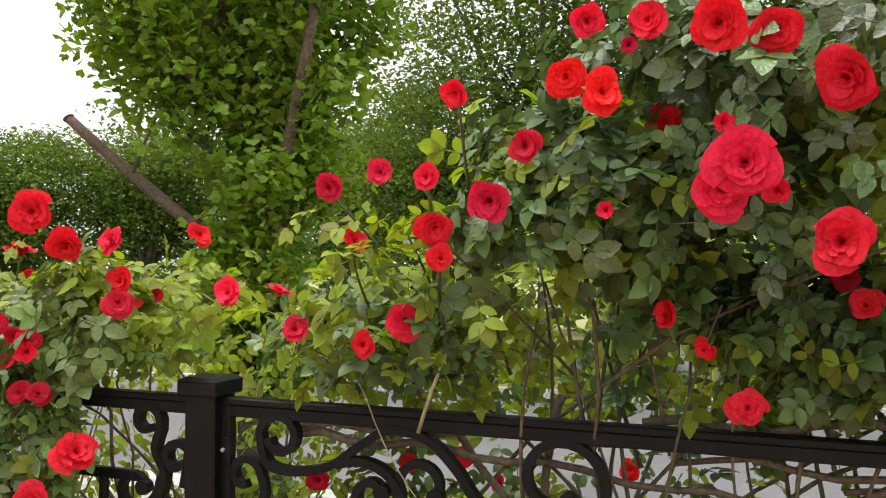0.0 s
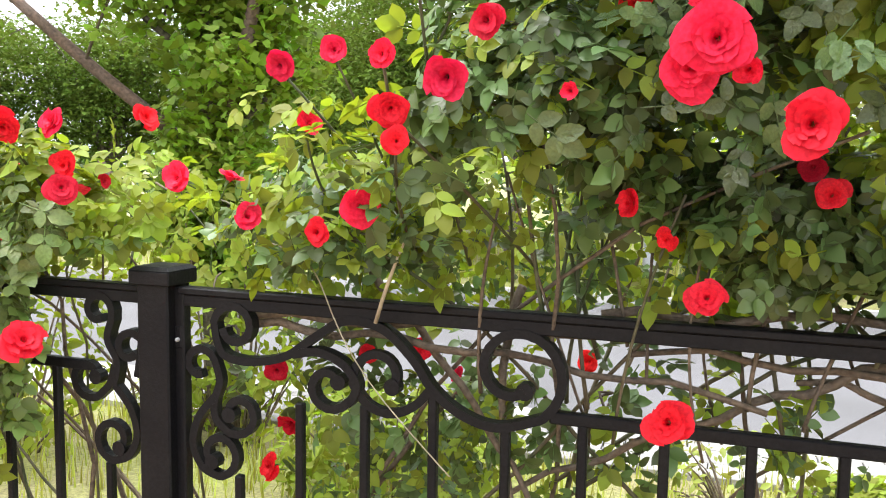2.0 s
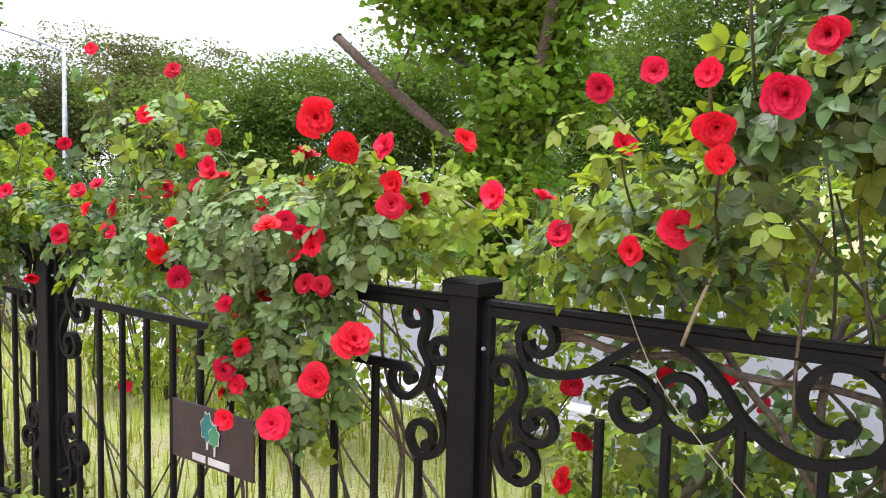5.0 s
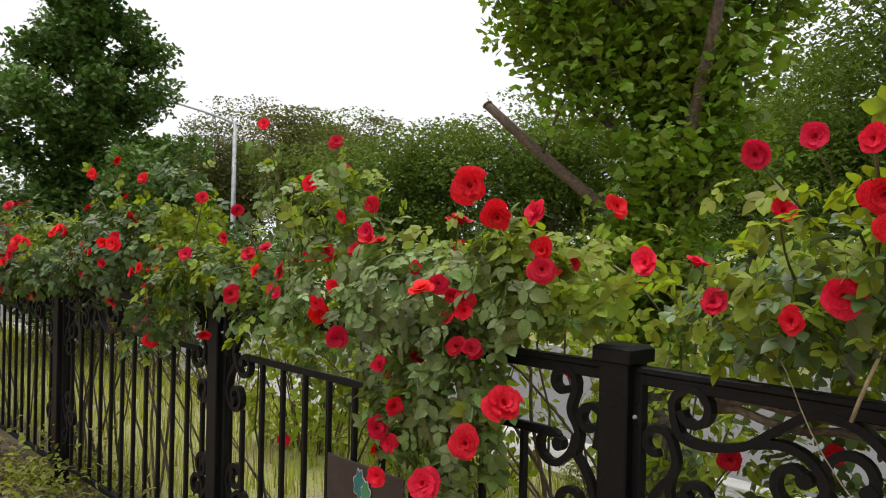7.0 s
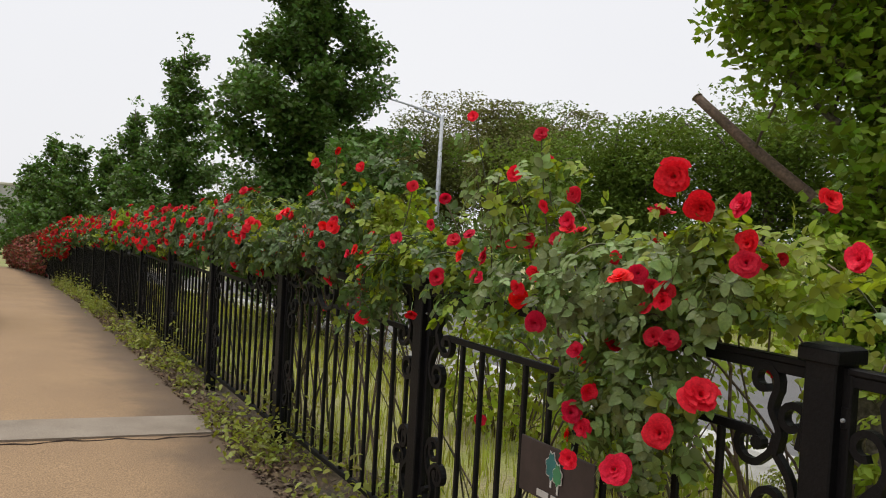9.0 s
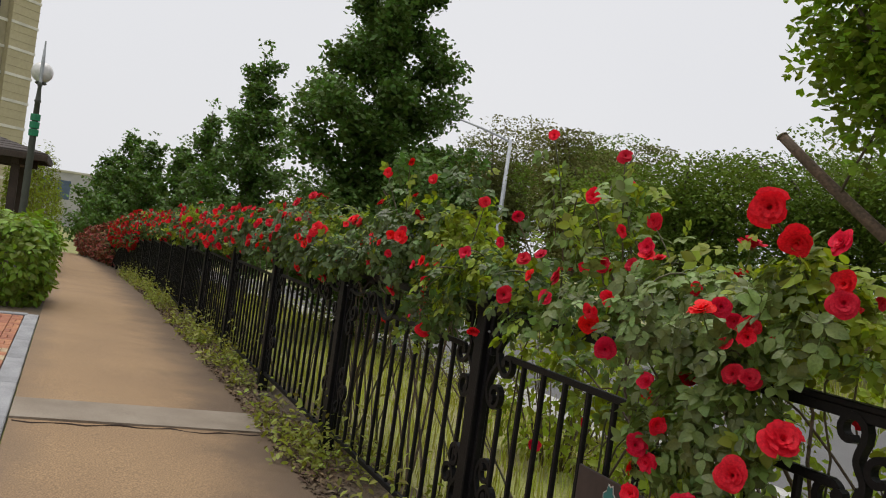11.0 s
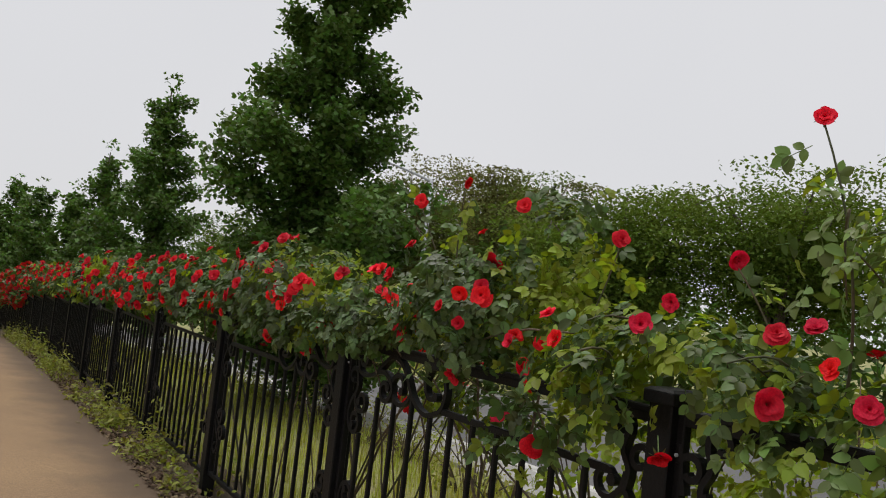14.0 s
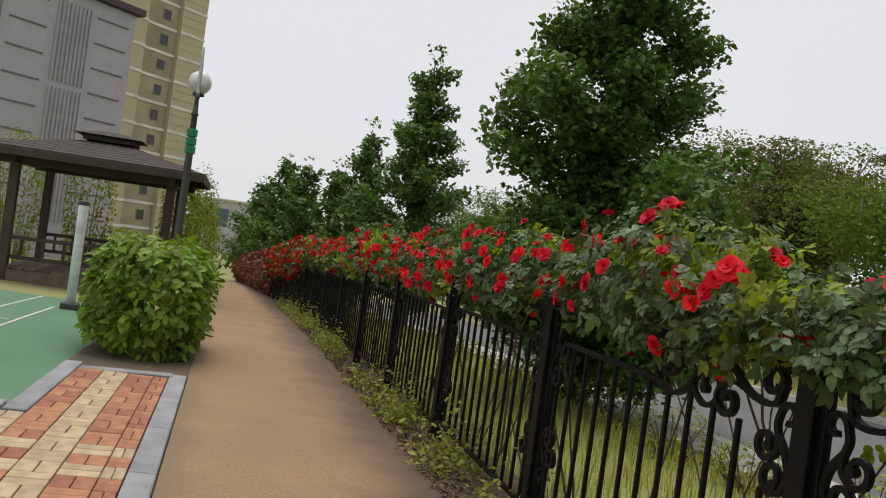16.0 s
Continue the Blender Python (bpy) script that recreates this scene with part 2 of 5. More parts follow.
M_PETAL = material("red_petal", (0.74, 0.014, 0.026), 0.6, vary=0.22, random_by="object", translucent=0.16, grain=0.12, fine=9, second=(0.58, 0.003, 0.012), scale=14, spec=0.22, hue_shift=0.02)
M_PETAL_PINK = material("pinkish_petal", (0.77, 0.020, 0.062), 0.62, vary=0.2, random_by="object", translucent=0.2, grain=0.12, fine=9, second=(0.64, 0.006, 0.032), scale=14, spec=0.22, hue_shift=0.02)
M_PETAL_FAR = material("far_red_petal", (0.56, 0.012, 0.018), 0.55, vary=0.3, random_by="island", translucent=0.25, second=(0.42, 0.03, 0.02), scale=2, spec=0.3, hue_shift=0.02)
M_FADED = material("faded_petal", (0.33, 0.050, 0.035), 0.7, vary=0.4, random_by="island", second=(0.22, 0.08, 0.04), scale=2)
M_SEPAL = material("green_sepal", (0.10, 0.17, 0.04), 0.6, grain=0.2)
M_TALL = material("tall_shrub_leaf", (0.15, 0.205, 0.028), 0.7, spec=0.15, vary=0.5, random_by="island", translucent=0.3, second=(0.20, 0.23, 0.03), scale=1.2)
M_RUSTLEAF = material("rusty_rose_leaf", (0.150, 0.085, 0.036), 0.7, spec=0.2, vary=0.5, random_by="island", second=(0.10, 0.085, 0.03), scale=1.5)
M_HEDGE = material("hedge_leaf", (0.140, 0.230, 0.028), 0.5, spec=0.25, vary=0.45, random_by="island", translucent=0.3, second=(0.185, 0.270, 0.032), scale=2.5)
M_HEDGE_ONE = material("hedge_leaf_near", (0.140, 0.230, 0.028), 0.5, spec=0.25, vary=0.45, random_by="object", translucent=0.3, second=(0.185, 0.270, 0.032), scale=2.5)
M_WEED = material("weed_leaf", (0.20, 0.25, 0.034), 0.55, vary=0.5, random_by="island", translucent=0.3, second=(0.27, 0.26, 0.045), scale=3)
M_DRY = material("dry_litter", (0.17, 0.11, 0.058), 0.9, vary=0.5, random_by="island", second=(0.11, 0.08, 0.05), scale=3)
M_SIGN = material("dark_brown_sign_plate", (0.042, 0.028, 0.026), 0.5, grain=0.12, fine=40)
M_SIGN_TEAL = material("teal_print", (0.03, 0.20, 0.19), 0.5, grain=0.05)
M_SIGN_GREEN = material("green_print", (0.06, 0.26, 0.11), 0.5, grain=0.05)
M_SIGN_PALE = material("pale_print", (0.66, 0.64, 0.60), 0.5, grain=0.05)
M_TWINE = material("pale_dry_stem", (0.46, 0.40, 0.27), 0.8, grain=0.2)
M_BLUEPANE = material("bluish_far_window", (0.10, 0.15, 0.24), 0.2)


# ---- builders ----
def mesh_of(name, verts, faces, mat, smooth=False):
    me = bpy.data.meshes.new(name)
    me.from_pydata([tuple(v) for v in verts], [], [tuple(f) for f in faces])
    me.materials.append(mat)
    if smooth:
        me.shade_smooth()
    return me


def part(name, bm, mat, parent, label="", smooth=False):
    """One mesh object from a bmesh (or ready mesh data) under a thing or a part."""
    if isinstance(bm, bpy.types.Mesh):
        me = bm
    else:
        me = bpy.data.meshes.new(name)
        bm.to_mesh(me)
        bm.free()
        me.materials.append(mat)
        if smooth:
            me.shade_smooth()
    ob = new(name, me)
    ob.parent = parent
    if label:
        tagged(ob, label)
    return ob


def thing(name, label, category, group="", at=(0, 0, 0), kind=""):
    ob = new(name)
    ob.empty_display_size = 0.2
    ob.location = at
    return tagged(ob, label, category, group, kind)


def block(size, centre=(0, 0, 0), bevel=0.0, bm=None):
    """A box, with softened edges where a bevel is given; added to bm if there is one."""
    own = bmesh.new()
    bmesh.ops.create_cube(own, size=1.0, matrix=Matrix.Translation(centre) @ Matrix.Diagonal((*size, 1)))
    if bevel:
        bmesh.ops.bevel(own, geom=own.edges[:], offset=bevel, segments=1, affect="EDGES")
    if bm is None:
        return own
    me = bpy.data.meshes.new("tmp")
    own.to_mesh(me)
    own.free()
    bm.from_mesh(me)
    bpy.data.meshes.remove(me)
    return bm


def tube_mesh(paths, sides=6, flat=None):
    """Verts and faces of tubes along paths; a path is a list of (point, radius). flat=(a, b): a bar of that section in the plane y=0 instead."""
    verts, faces = [], []
    for path in paths:
        start = len(verts)
        pts = [Vector(p) for p, _ in path]
        ring = 4 if flat else sides
        side = None
        for i, (p, r) in enumerate(path):
            p = Vector(p)
            d = (pts[min(i + 1, len(pts) - 1)] - pts[max(i - 1, 0)]).normalized()
            if flat:
                out = Vector((0, 1, 0))
                side = d.cross(out).normalized()
                a, b = flat[0] / 2 * r, flat[1] / 2
                for s, o in ((-1, -1), (1, -1), (1, 1), (-1, 1)):
                    verts.append(p + side * a * s + out * b * o)
            else:
                ref = Vector((0, 0, 1)) if abs(d.z) < 0.9 else Vector((1, 0, 0))
                side = d.cross(ref).normalized() if side is None else (side - d * side.dot(d)).normalized()
                up = side.cross(d)
                for k in range(ring):
                    a = 2 * math.pi * k / ring
                    verts.append(p + (side * math.cos(a) + up * math.sin(a)) * r)
        for i in range(len(path) - 1):
            for k in range(ring):
                a, b = start + i * ring + k, start + i * ring + (k + 1) % ring
                faces.append((a, b, b + ring, a + ring))
        faces.append(tuple(start + k for k in reversed(range(ring))))
        end = start + (len(path) - 1) * ring
        faces.append(tuple(end + k for k in range(ring)))
    return verts, faces


def tube(name, paths, mat, parent, sides=6, label="", smooth=True, flat=None):
    v, f = tube_mesh(paths, sides, flat)
    return part(name, mesh_of(name, v, f, mat, smooth), mat, parent, label)


def turned(profile, sides=16):
    """A bmesh turned round z from (radius, height) pairs."""
    bm = bmesh.new()
    rings = []
    for r, z in profile:
        rings.append([bm.verts.new((r * math.cos(2 * math.pi * k / sides), r * math.sin(2 * math.pi * k / sides), z)) for k in range(sides)])
    for a, b in zip(rings, rings[1:]):
        for k in range(sides):
            bm.faces.new((a[k], a[(k + 1) % sides], b[(k + 1) % sides], b[k]))
    bm.faces.new(list(reversed(rings[0])))
    bm.faces.new(rings[-1])
    return bm


def rotations(rng, n, up=0.5, spread=1.0):
    """n random turns (3 x 3) whose third axis leans upwards by 'up'."""
    nrm = rng.normal(size=(n, 3)) * spread
    nrm[:, 2] = np.abs(nrm[:, 2]) + up
    nrm /= np.linalg.norm(nrm, axis=1)[:, None]
    t = rng.normal(size=(n, 3))
    t -= nrm * (t * nrm).sum(1)[:, None]
    t /= np.linalg.norm(t, axis=1)[:, None]
    b = np.cross(nrm, t)
    return np.stack([t, b, nrm], axis=2)


def scatter_mesh(name, shape, places, turns, sizes, mat, smooth=False):
    """One mesh of many copies of a small shape (verts, faces)."""
    v, f = np.array(shape[0], dtype=np.float64), shape[1]
    places, sizes = np.asarray(places), np.asarray(sizes)
    out = np.einsum("nij,vj->nvi", turns, v) * sizes[:, None, None] + places[:, None, :]
    n, k = len(places), len(v)
    loops = np.concatenate([np.array(p) for p in f])
    lens = np.array([len(p) for p in f])
    me = bpy.data.meshes.new(name)
    me.vertices.add(n * k)
    me.vertices.foreach_set("co", out.reshape(-1).astype(np.float32))
    all_loops = (loops[None, :] + (np.arange(n) * k)[:, None]).reshape(-1)
    all_lens = np.tile(lens, n)
    me.loops.add(len(all_loops))
    me.loops.foreach_set("vertex_index", all_loops.astype(np.int32))
    me.polygons.add(len(all_lens))
    starts = np.concatenate([[0], np.cumsum(all_lens)[:-1]])
    me.polygons.foreach_set("loop_start", starts.astype(np.int32))
    me.update(calc_edges=True)
    me.materials.append(mat)
    if smooth:
        me.shade_smooth()
    return me


def place(turn, at, size):
    m = Matrix([list(r) for r in turn]).to_4x4()
    return Matrix.Translation(Vector(at)) @ m @ Matrix.Scale(float(size), 4)


def leaflet(length=1.0, width=0.62, fold=0.12, droop=0.12, base=(0, 0, 0), turn=0.0, rows=4):
    """A folded, drooping oval leaf blade along +x, rounded at the base, drawn out to a point, toothed where it is fine."""
    verts, faces = [], []
    c, s = math.cos(turn), math.sin(turn)
    for i in range(rows + 1):
        t = i / rows
        w = width * 0.52 * math.sin(math.pi * min(1.0, 0.03 + 0.97 * t) ** 0.82) ** 0.72 if i < rows else 0.0
        if rows > 5:
            w *= 1.0 - 0.09 * (i % 2)
        x, z = length * t, -droop * length * t * t
        for side in (-1, 0, 1):
            px, py = x - abs(side) * 0.05 * length * (1 - t), side * w
            verts.append((base[0] + c * px - s * py, base[1] + s * px + c * py, base[2] + z + abs(side) * fold * w * 2))
    for i in range(rows):
        for k in (0, 1):
            a = i * 3 + k
            faces.append((a, a + 3, a + 4, a + 1))
    return verts, faces


def compound(rng, pairs=2, rows=4):
    """A rose leaf: a stalk with leaflets in pairs and one at the tip; about 1 long."""
    verts, faces = [], []

    def add(vf):
        o = len(verts)
        verts.extend(vf[0])
        faces.extend(tuple(i + o for i in p) for p in vf[1])
    tip = 0.58
    for i in range(pairs):
        x = 0.20 + 0.34 * i / max(1, pairs - 1) if pairs > 1 else 0.42
        for side in (-1, 1):
            size = 0.34 + 0.07 * i + rng.uniform(-0.03, 0.03)
            add(leaflet(size, size * 0.68, rng.uniform(0.05, 0.2), rng.uniform(0.0, 0.35), (x, side * 0.02, -0.03 * i), side * rng.uniform(0.85, 1.25), rows))
    add(leaflet(0.46, 0.33, rng.uniform(0.05, 0.2), rng.uniform(0.1, 0.4), (tip, 0, -0.05), rng.uniform(-0.15, 0.15), rows))
    o = len(verts)
    for x, z in ((0, 0.0), (tip + 0.03, -0.05)):
        verts.extend([(x, -0.012, z), (x, 0.012, z), (x, 0, z - 0.02)])
    faces.extend([(o, o + 1, o + 4, o + 3), (o + 1, o + 2, o + 5, o + 4), (o + 2, o, o + 3, o + 5)])
    return verts, faces


def fan_leaf():
    """A ginkgo leaf: a notched fan."""
    v = [(0.22, 0, 0), (0.60, -0.5, 0.05), (0.93, -0.28, -0.03), (0.80, 0.0, 0.06), (0.93, 0.28, -0.03), (0.60, 0.5, 0.05)]
    f = [(0, 1, 2), (0, 2, 3), (0, 3, 4), (0, 4, 5)]
    return v, f


def oval_leaf():
    v = [(0, 0, 0), (0.35, -0.26, 0.06), (0.35, 0, 0), (0.35, 0.26, 0.06), (0.75, -0.18, 0.0), (0.75, 0, -0.07), (0.75, 0.18, 0.0), (1, 0, -0.16)]
    f = [(0, 1, 2), (0, 2, 3), (1, 4, 5, 2), (2, 5, 6, 3), (4, 7, 5), (5, 7, 6)]
    return v, f


def blade_leaf():
    return [(0, 0, 0), (0.5, -0.3, 0.08), (1, 0, -0.1), (0.5, 0.3, 0.08)], [(0, 1, 2), (0, 2, 3)]


def rose_shape(rng, openness=1.0, nu=4, nv=4, skip=0):
    """Broad overlapping petals in whorls round z, about 1 across: a tight rolled heart in a deep cup, outer petals laid back with curled rims."""
    verts, faces = [], []
    whorls = [(2, 0.012, 0.25, 0.0), (3, 0.04, 0.28, 0.10), (3, 0.075, 0.32, 0.24), (4, 0.11, 0.36, 0.44), (4, 0.13, 0.41, 0.70), (5, 0.14, 0.45, 1.02)]
    for w, (count, root, long, lean) in enumerate(whorls):
        if w < skip:
            continue
        off = rng.uniform(0, 6.28)
        for p in range(count):
            a0 = off + 2 * math.pi * p / count + rng.uniform(-0.25, 0.25)
            half = min(1.9, math.pi / count * rng.uniform(1.4, 1.85))
            tilt = lean * openness * rng.uniform(0.62, 1.35)
            size = long * rng.uniform(0.82, 1.14)
            wave, crease, shear = rng.uniform(0, 6.28), rng.uniform(0.02, 0.06), rng.uniform(-0.10, 0.10)
            start = len(verts)
            r, z = root * 0.35, -0.015 * w
            rings = []
            for j in range(nv + 1):
                v = j / nv
                bend_by = max(0.0, tilt - 0.85 * (1 - v) ** 2 + (0.62 * max(0.0, v - 0.55) / 0.45 if w > 1 else 0.0))
                if j:
                    r += size / nv * math.sin(bend_by) * 1.15 + (root * 0.65 / nv)
                    z += size / nv * math.cos(bend_by)
                rings.append((r, z, v))
            for r1, z1, v in rings:
                width = 0.50 + 0.50 * math.sin(math.pi * min(0.5, 0.12 + 0.46 * v))
                for i in range(nu + 1):
                    u = 2 * i / nu - 1
                    tip = 1 - 0.13 * v * v * abs(u) ** 3 + shear * u * v
                    ripple = 0.030 * math.sin(wave + 3.2 * u) * v * v * (0.4 + w * 0.2)
                    cup = 0.06 * u * u * v * (1 if w > 2 else 0.3)
                    a = a0 + half * u * width
                    rr = r1 * tip + ripple - crease * 0.3 * (1 - u * u) * v * (1 if w > 3 else 0)
                    verts.append((rr * math.cos(a), rr * math.sin(a), z1 * (1 - 0.16 * v * abs(u) ** 2.5) + ripple + cup))
            for j in range(nv):
                for i in range(nu):
                    a = start + j * (nu + 1) + i
                    faces.append((a, a + 1, a + nu + 2, a + nu + 1))
    return verts, faces


def facing(direction, spin):
    """A turn that brings z to a direction."""
    d = Vector(direction).normalized()
    return np.array((d.to_track_quat("Z", "Y").to_matrix() @ Matrix.Rotation(spin, 3, "Z")))


def bent(p0, p1, p2, n, r0, r1):
    """A tapering path that bends from p0 by p1 to p2."""
    p0, p1, p2 = Vector(p0), Vector(p1), Vector(p2)
    out = []
    for i in range(n + 1):
        t = i / n
        out.append((p0 * (1 - t) ** 2 + p1 * 2 * t * (1 - t) + p2 * t * t, r0 + (r1 - r0) * t))
    return out


# ---- ground, road, path ----
def section(y):
    """Height across the walk, relative to the path: verge, pavement, road, far bank."""
    if y < -30:
        return -0.05
    if y < 1.25:
        return -0.045
    if y < 1.8:
        return -0.045
    if y < 4.3:
        return -0.045 - 0.015 * (y - 1.8) / 2.5
    if y < 5.0:
        return -0.06
    if y < 12.2:
        return -0.22
    if y < 18:
        return -0.02 + 0.35 * (y - 12.2) / 5.8
    return 0.33


def profile(y):
    return section(y) + cross(y)


def strip(name, x0, x1, y0, y1, lift, mat, label, category, thick=0.06, step=0.5, ny=1, parent=None, rough=0.0, curve=0):
    """A slab that follows the fall of the ground along x."""
    bm = bmesh.new()
    n = max(2, int((x1 - x0) / step))
    top, low = [], []
    for i in range(n + 1):
        x = x0 + (x1 - x0) * i / n
        top.append([bm.verts.new((x, y0 + curve * bend(x) + (y1 - y0) * j / ny, ground(x) + cross(y0 + (y1 - y0) * j / ny) + lift + rough * noise.noise(Vector((x * 1.3, j * 1.7, 3))))) for j in range(ny + 1)])
        low.append([bm.verts.new((x, y0 + curve * bend(x) + (y1 - y0) * j / ny, ground(x) + cross(y0 + (y1 - y0) * j / ny) + lift - thick)) for j in range(ny + 1)])
    for i in range(n):
        for j in range(ny):
            bm.faces.new((top[i][j], top[i + 1][j], top[i + 1][j + 1], top[i][j + 1]))
        bm.faces.new((low[i][0], low[i + 1][0], top[i + 1][0], top[i][0]))
        bm.faces.new((top[i][ny], top[i + 1][ny], low[i + 1][ny], low[i][ny]))
    bm.faces.new([top[0][j] for j in range(ny + 1)] + [low[0][j] for j in reversed(range(ny + 1))])
    bm.faces.new([top[n][j] for j in reversed(range(ny + 1))] + [low[n][j] for j in range(ny + 1)])
    bmesh.ops.recalc_face_normals(bm, faces=bm.faces[:])
    ob = part(name, bm, mat, parent)
    return tagged(ob, label, category, kind="structure") if parent is None else ob


def build_ground():
    xs = [-900, -400, -200, -120, -90] + [-76 + 1.0 * i for i in range(92)] + [25, 50, 120, 300, 900]
    ys = [-900, -300, -100, -50, -30.1, -29.9, -15, -8, -4, -1.3, -0.5, 0.5, 1.25, 1.5, 1.8, 2.4, 3.2, 4.3, 4.35, 4.99, 5.0, 5.01, 8, 12.19, 12.2, 12.5, 13.5, 15, 18, 30, 60, 150, 400, 900]
    verts = [(x, y, ground(x) + profile(y) + (0.02 * noise.noise(Vector((x, y, 0))) if 1.6 < y < 4.3 else 0)) for x in xs for y in ys]
    k = len(ys)
    faces = [(i * k + j, (i + 1) * k + j, (i + 1) * k + j + 1, i * k + j + 1) for i in range(len(xs) - 1) for j in range(k - 1)]
    ob = new("ground", mesh_of("ground", verts, faces, M_SOIL, True))
    tagged(ob, "grassy soil with bare brown patches, falling gently away", "ground", kind="structure")


build_ground()
strip("path", -60, 6, -0.30, 1.38, 0.0, M_PATH, "brown pressed-earth footpath with a dusty, lightly stained surface", "path", ny=6, rough=0.008, curve=1)
strip("soil_edge", -60, 6, 1.38, 1.90, -0.006, M_PATH_EDGE, "damp dark soil and litter along the fence foot", "soil edge", ny=5, rough=0.03, step=0.15, curve=1)
strip("concrete_strip", -5.95, -5.42, -0.30, 1.34, 0.012, M_CONCRETE, "worn grey concrete strip set across the path", "concrete strip", step=0.15, ny=4)
strip("soil_bed", -13.4, -10.4, -1.30, -0.30, -0.004, M_PATH_EDGE, "dark bare soil bed under the shrub", "soil bed", step=0.2, ny=4, rough=0.02)
crack = new("path_crack", mesh_of("path_crack", *tube_mesh([[((-5.36 + 0.025 * math.sin(i * 1.9) + 0.02 * math.sin(i * 0.7), -0.28 + 0.1 * i, ground(-5.4) + cross(-0.28 + 0.1 * i) + 0.002), 0.005 + 0.003 * math.sin(i * 2.3)) for i in range(17)]], 5), M_CRACK))
tagged(crack, "dark crack along the edge of the concrete strip", "crack", kind="structure")
strip("road", -140, 40, 5.3, 12.0, -0.17, M_ASPHALT, "grey asphalt road beyond the grass verge", "road", step=2.0, ny=3)
strip("far_kerb", -140, 40, 12.0, 12.25, -0.04, M_WHITE_KERB, "pale stone kerb on the far side of the road", "kerb", thick=0.2, step=2.0)
strip("pavement_bed", -60, 14, 4.36, 5.06, -0.075, M_JOINT, "sandy bed of the roadside paving", "pavement bed", step=1.0)
strip("court", -16.6, -8.64, -10, -1.30, -0.02, M_COURT, "green coated sports court with worn white lines", "court", step=0.5, ny=2)
strip("court_side_bed", -8.51, 6, -10, -1.16, -0.022, M_JOINT, "sandy bed under the clay paving beside the court", "paving bed", step=0.5, ny=2)
strip("brick_bed", -10.25, 6, -1.16, -0.44, -0.022, M_JOINT, "sandy bed under the clay paving", "paving bed", step=0.5)


def court_line(x0, y0, x1, y1):
    d = Vector((x1 - x0, y1 - y0, 0))
    s = Vector((-d.y, d.x, 0)).normalized() * 0.016
    bm = bmesh.new()
    rows = []
    for i in range(13):
        p = Vector((x0, y0, 0)) + d * i / 12
        rows.append([bm.verts.new((p.x + k * s.x, p.y + k * s.y, ground(p.x) + cross(p.y) - 0.015)) for k in (-1, 1)])
    for a, b in zip(rows, rows[1:]):
        bm.faces.new((a[0], b[0], b[1], a[1]))
    bmesh.ops.recalc_face_normals(bm, faces=bm.faces[:])
    ob = part("court_line", bm, M_LINE, None)
    tagged(ob, "thin worn white line painted on the court", "court line", kind="structure")


court_line(-16.5, -2.70, -8.7, -2.70)
court_line(-15.0, -2.25, -8.7, -2.25)
court_line(-12.95, -2.32, -12.95, -6.0)


def kerb_row(name, x0, x1, y0, y1, lift, height, length, mat, label):
    """A row of kerb stones, each an object of its own."""
    base = thing(name, label, "kerb", at=(0, 0, 0), kind="structure")
    n = int(round((x1 - x0) / length))
    me = bpy.data.meshes.new("kerb_stone")
    bm = block((length - 0.008, y1 - y0, height), (0, 0, -height / 2), 0.008)
    bm.to_mesh(me)
    bm.free()
    me.materials.append(mat)
    for i in range(n):
        x = x0 + length * (i + 0.5)
        slope = (ground(x + 0.4) - ground(x - 0.4)) / 0.8
        ob = part("kerb_stone", me, mat, base)
        ob.matrix_basis = pose(x, (y0 + y1) / 2, ground(x) + cross((y0 + y1) / 2) + lift, -CROSS_FALL, -math.degrees(math.atan(slope)), 0)


def paving(name, label, x0, y0, cells, rows, cell, lift, colour, parts_from, last=1.0):
    """Basket weave of paired pavers; those in the stretch past parts_from are objects of their own, the rest one mesh."""
    base = thing(name, label, "paving", kind="structure")
    rest = {}
    meshes = {}
    size = cell / 2 - 0.006
    for along in (0, 1):
        for mat in (M_BRICK_RED, M_BRICK_TAN):
            bm = block((cell - 0.006, size, 0.05) if along else (size, cell - 0.006, 0.05), (0, 0, -0.025), 0.004)
            me = bpy.data.meshes.new("paver")
            bm.to_mesh(me)
            bm.free()
            me.materials.append(mat)
            meshes[along, mat.name] = me
    for i in range(rows):
        for j in range(cells):
            mat = colour(i, j)
            along = (i + j) % 2
            for k in (-1, 1):
                narrow = last if j == cells - 1 else 1.0
                x = x0 + cell * (i + 0.5)
                y = y0 + cell * (j + 0.5 * narrow)
                x, y = (x, y + k * narrow * cell / 4) if along else (x + k * cell / 4, y)
                if x < parts_from:
                    ob = part("paver", meshes[along, mat.name], mat, base)
                    slope = (ground(x + 0.4) - ground(x - 0.4)) / 0.8
                    ob.matrix_basis = pose(x, y, ground(x) + cross(y) + lift + random.uniform(-0.002, 0.002), -CROSS_FALL + random.uniform(-0.4, 0.4), -math.degrees(math.atan(slope)), random.uniform(-0.7, 0.7)) @ Matrix.Diagonal((1, narrow, 1, 1))
                else:
                    bm = rest.setdefault(mat.name, (bmesh.new(), mat))[0]
                    block((cell - 0.006, size * narrow, 0.05) if along else (size, cell * narrow - 0.006, 0.05), (x, y, ground(x) + cross(y) + lift - 0.025), 0, bm)
    for bm, mat in rest.values():
        tagged(part("far_pavers", bm, mat, base), kind="stuff")


# ---- fence ----
PITCH, POST_X, FENCE_Y = 1.965, -1.148, 1.55


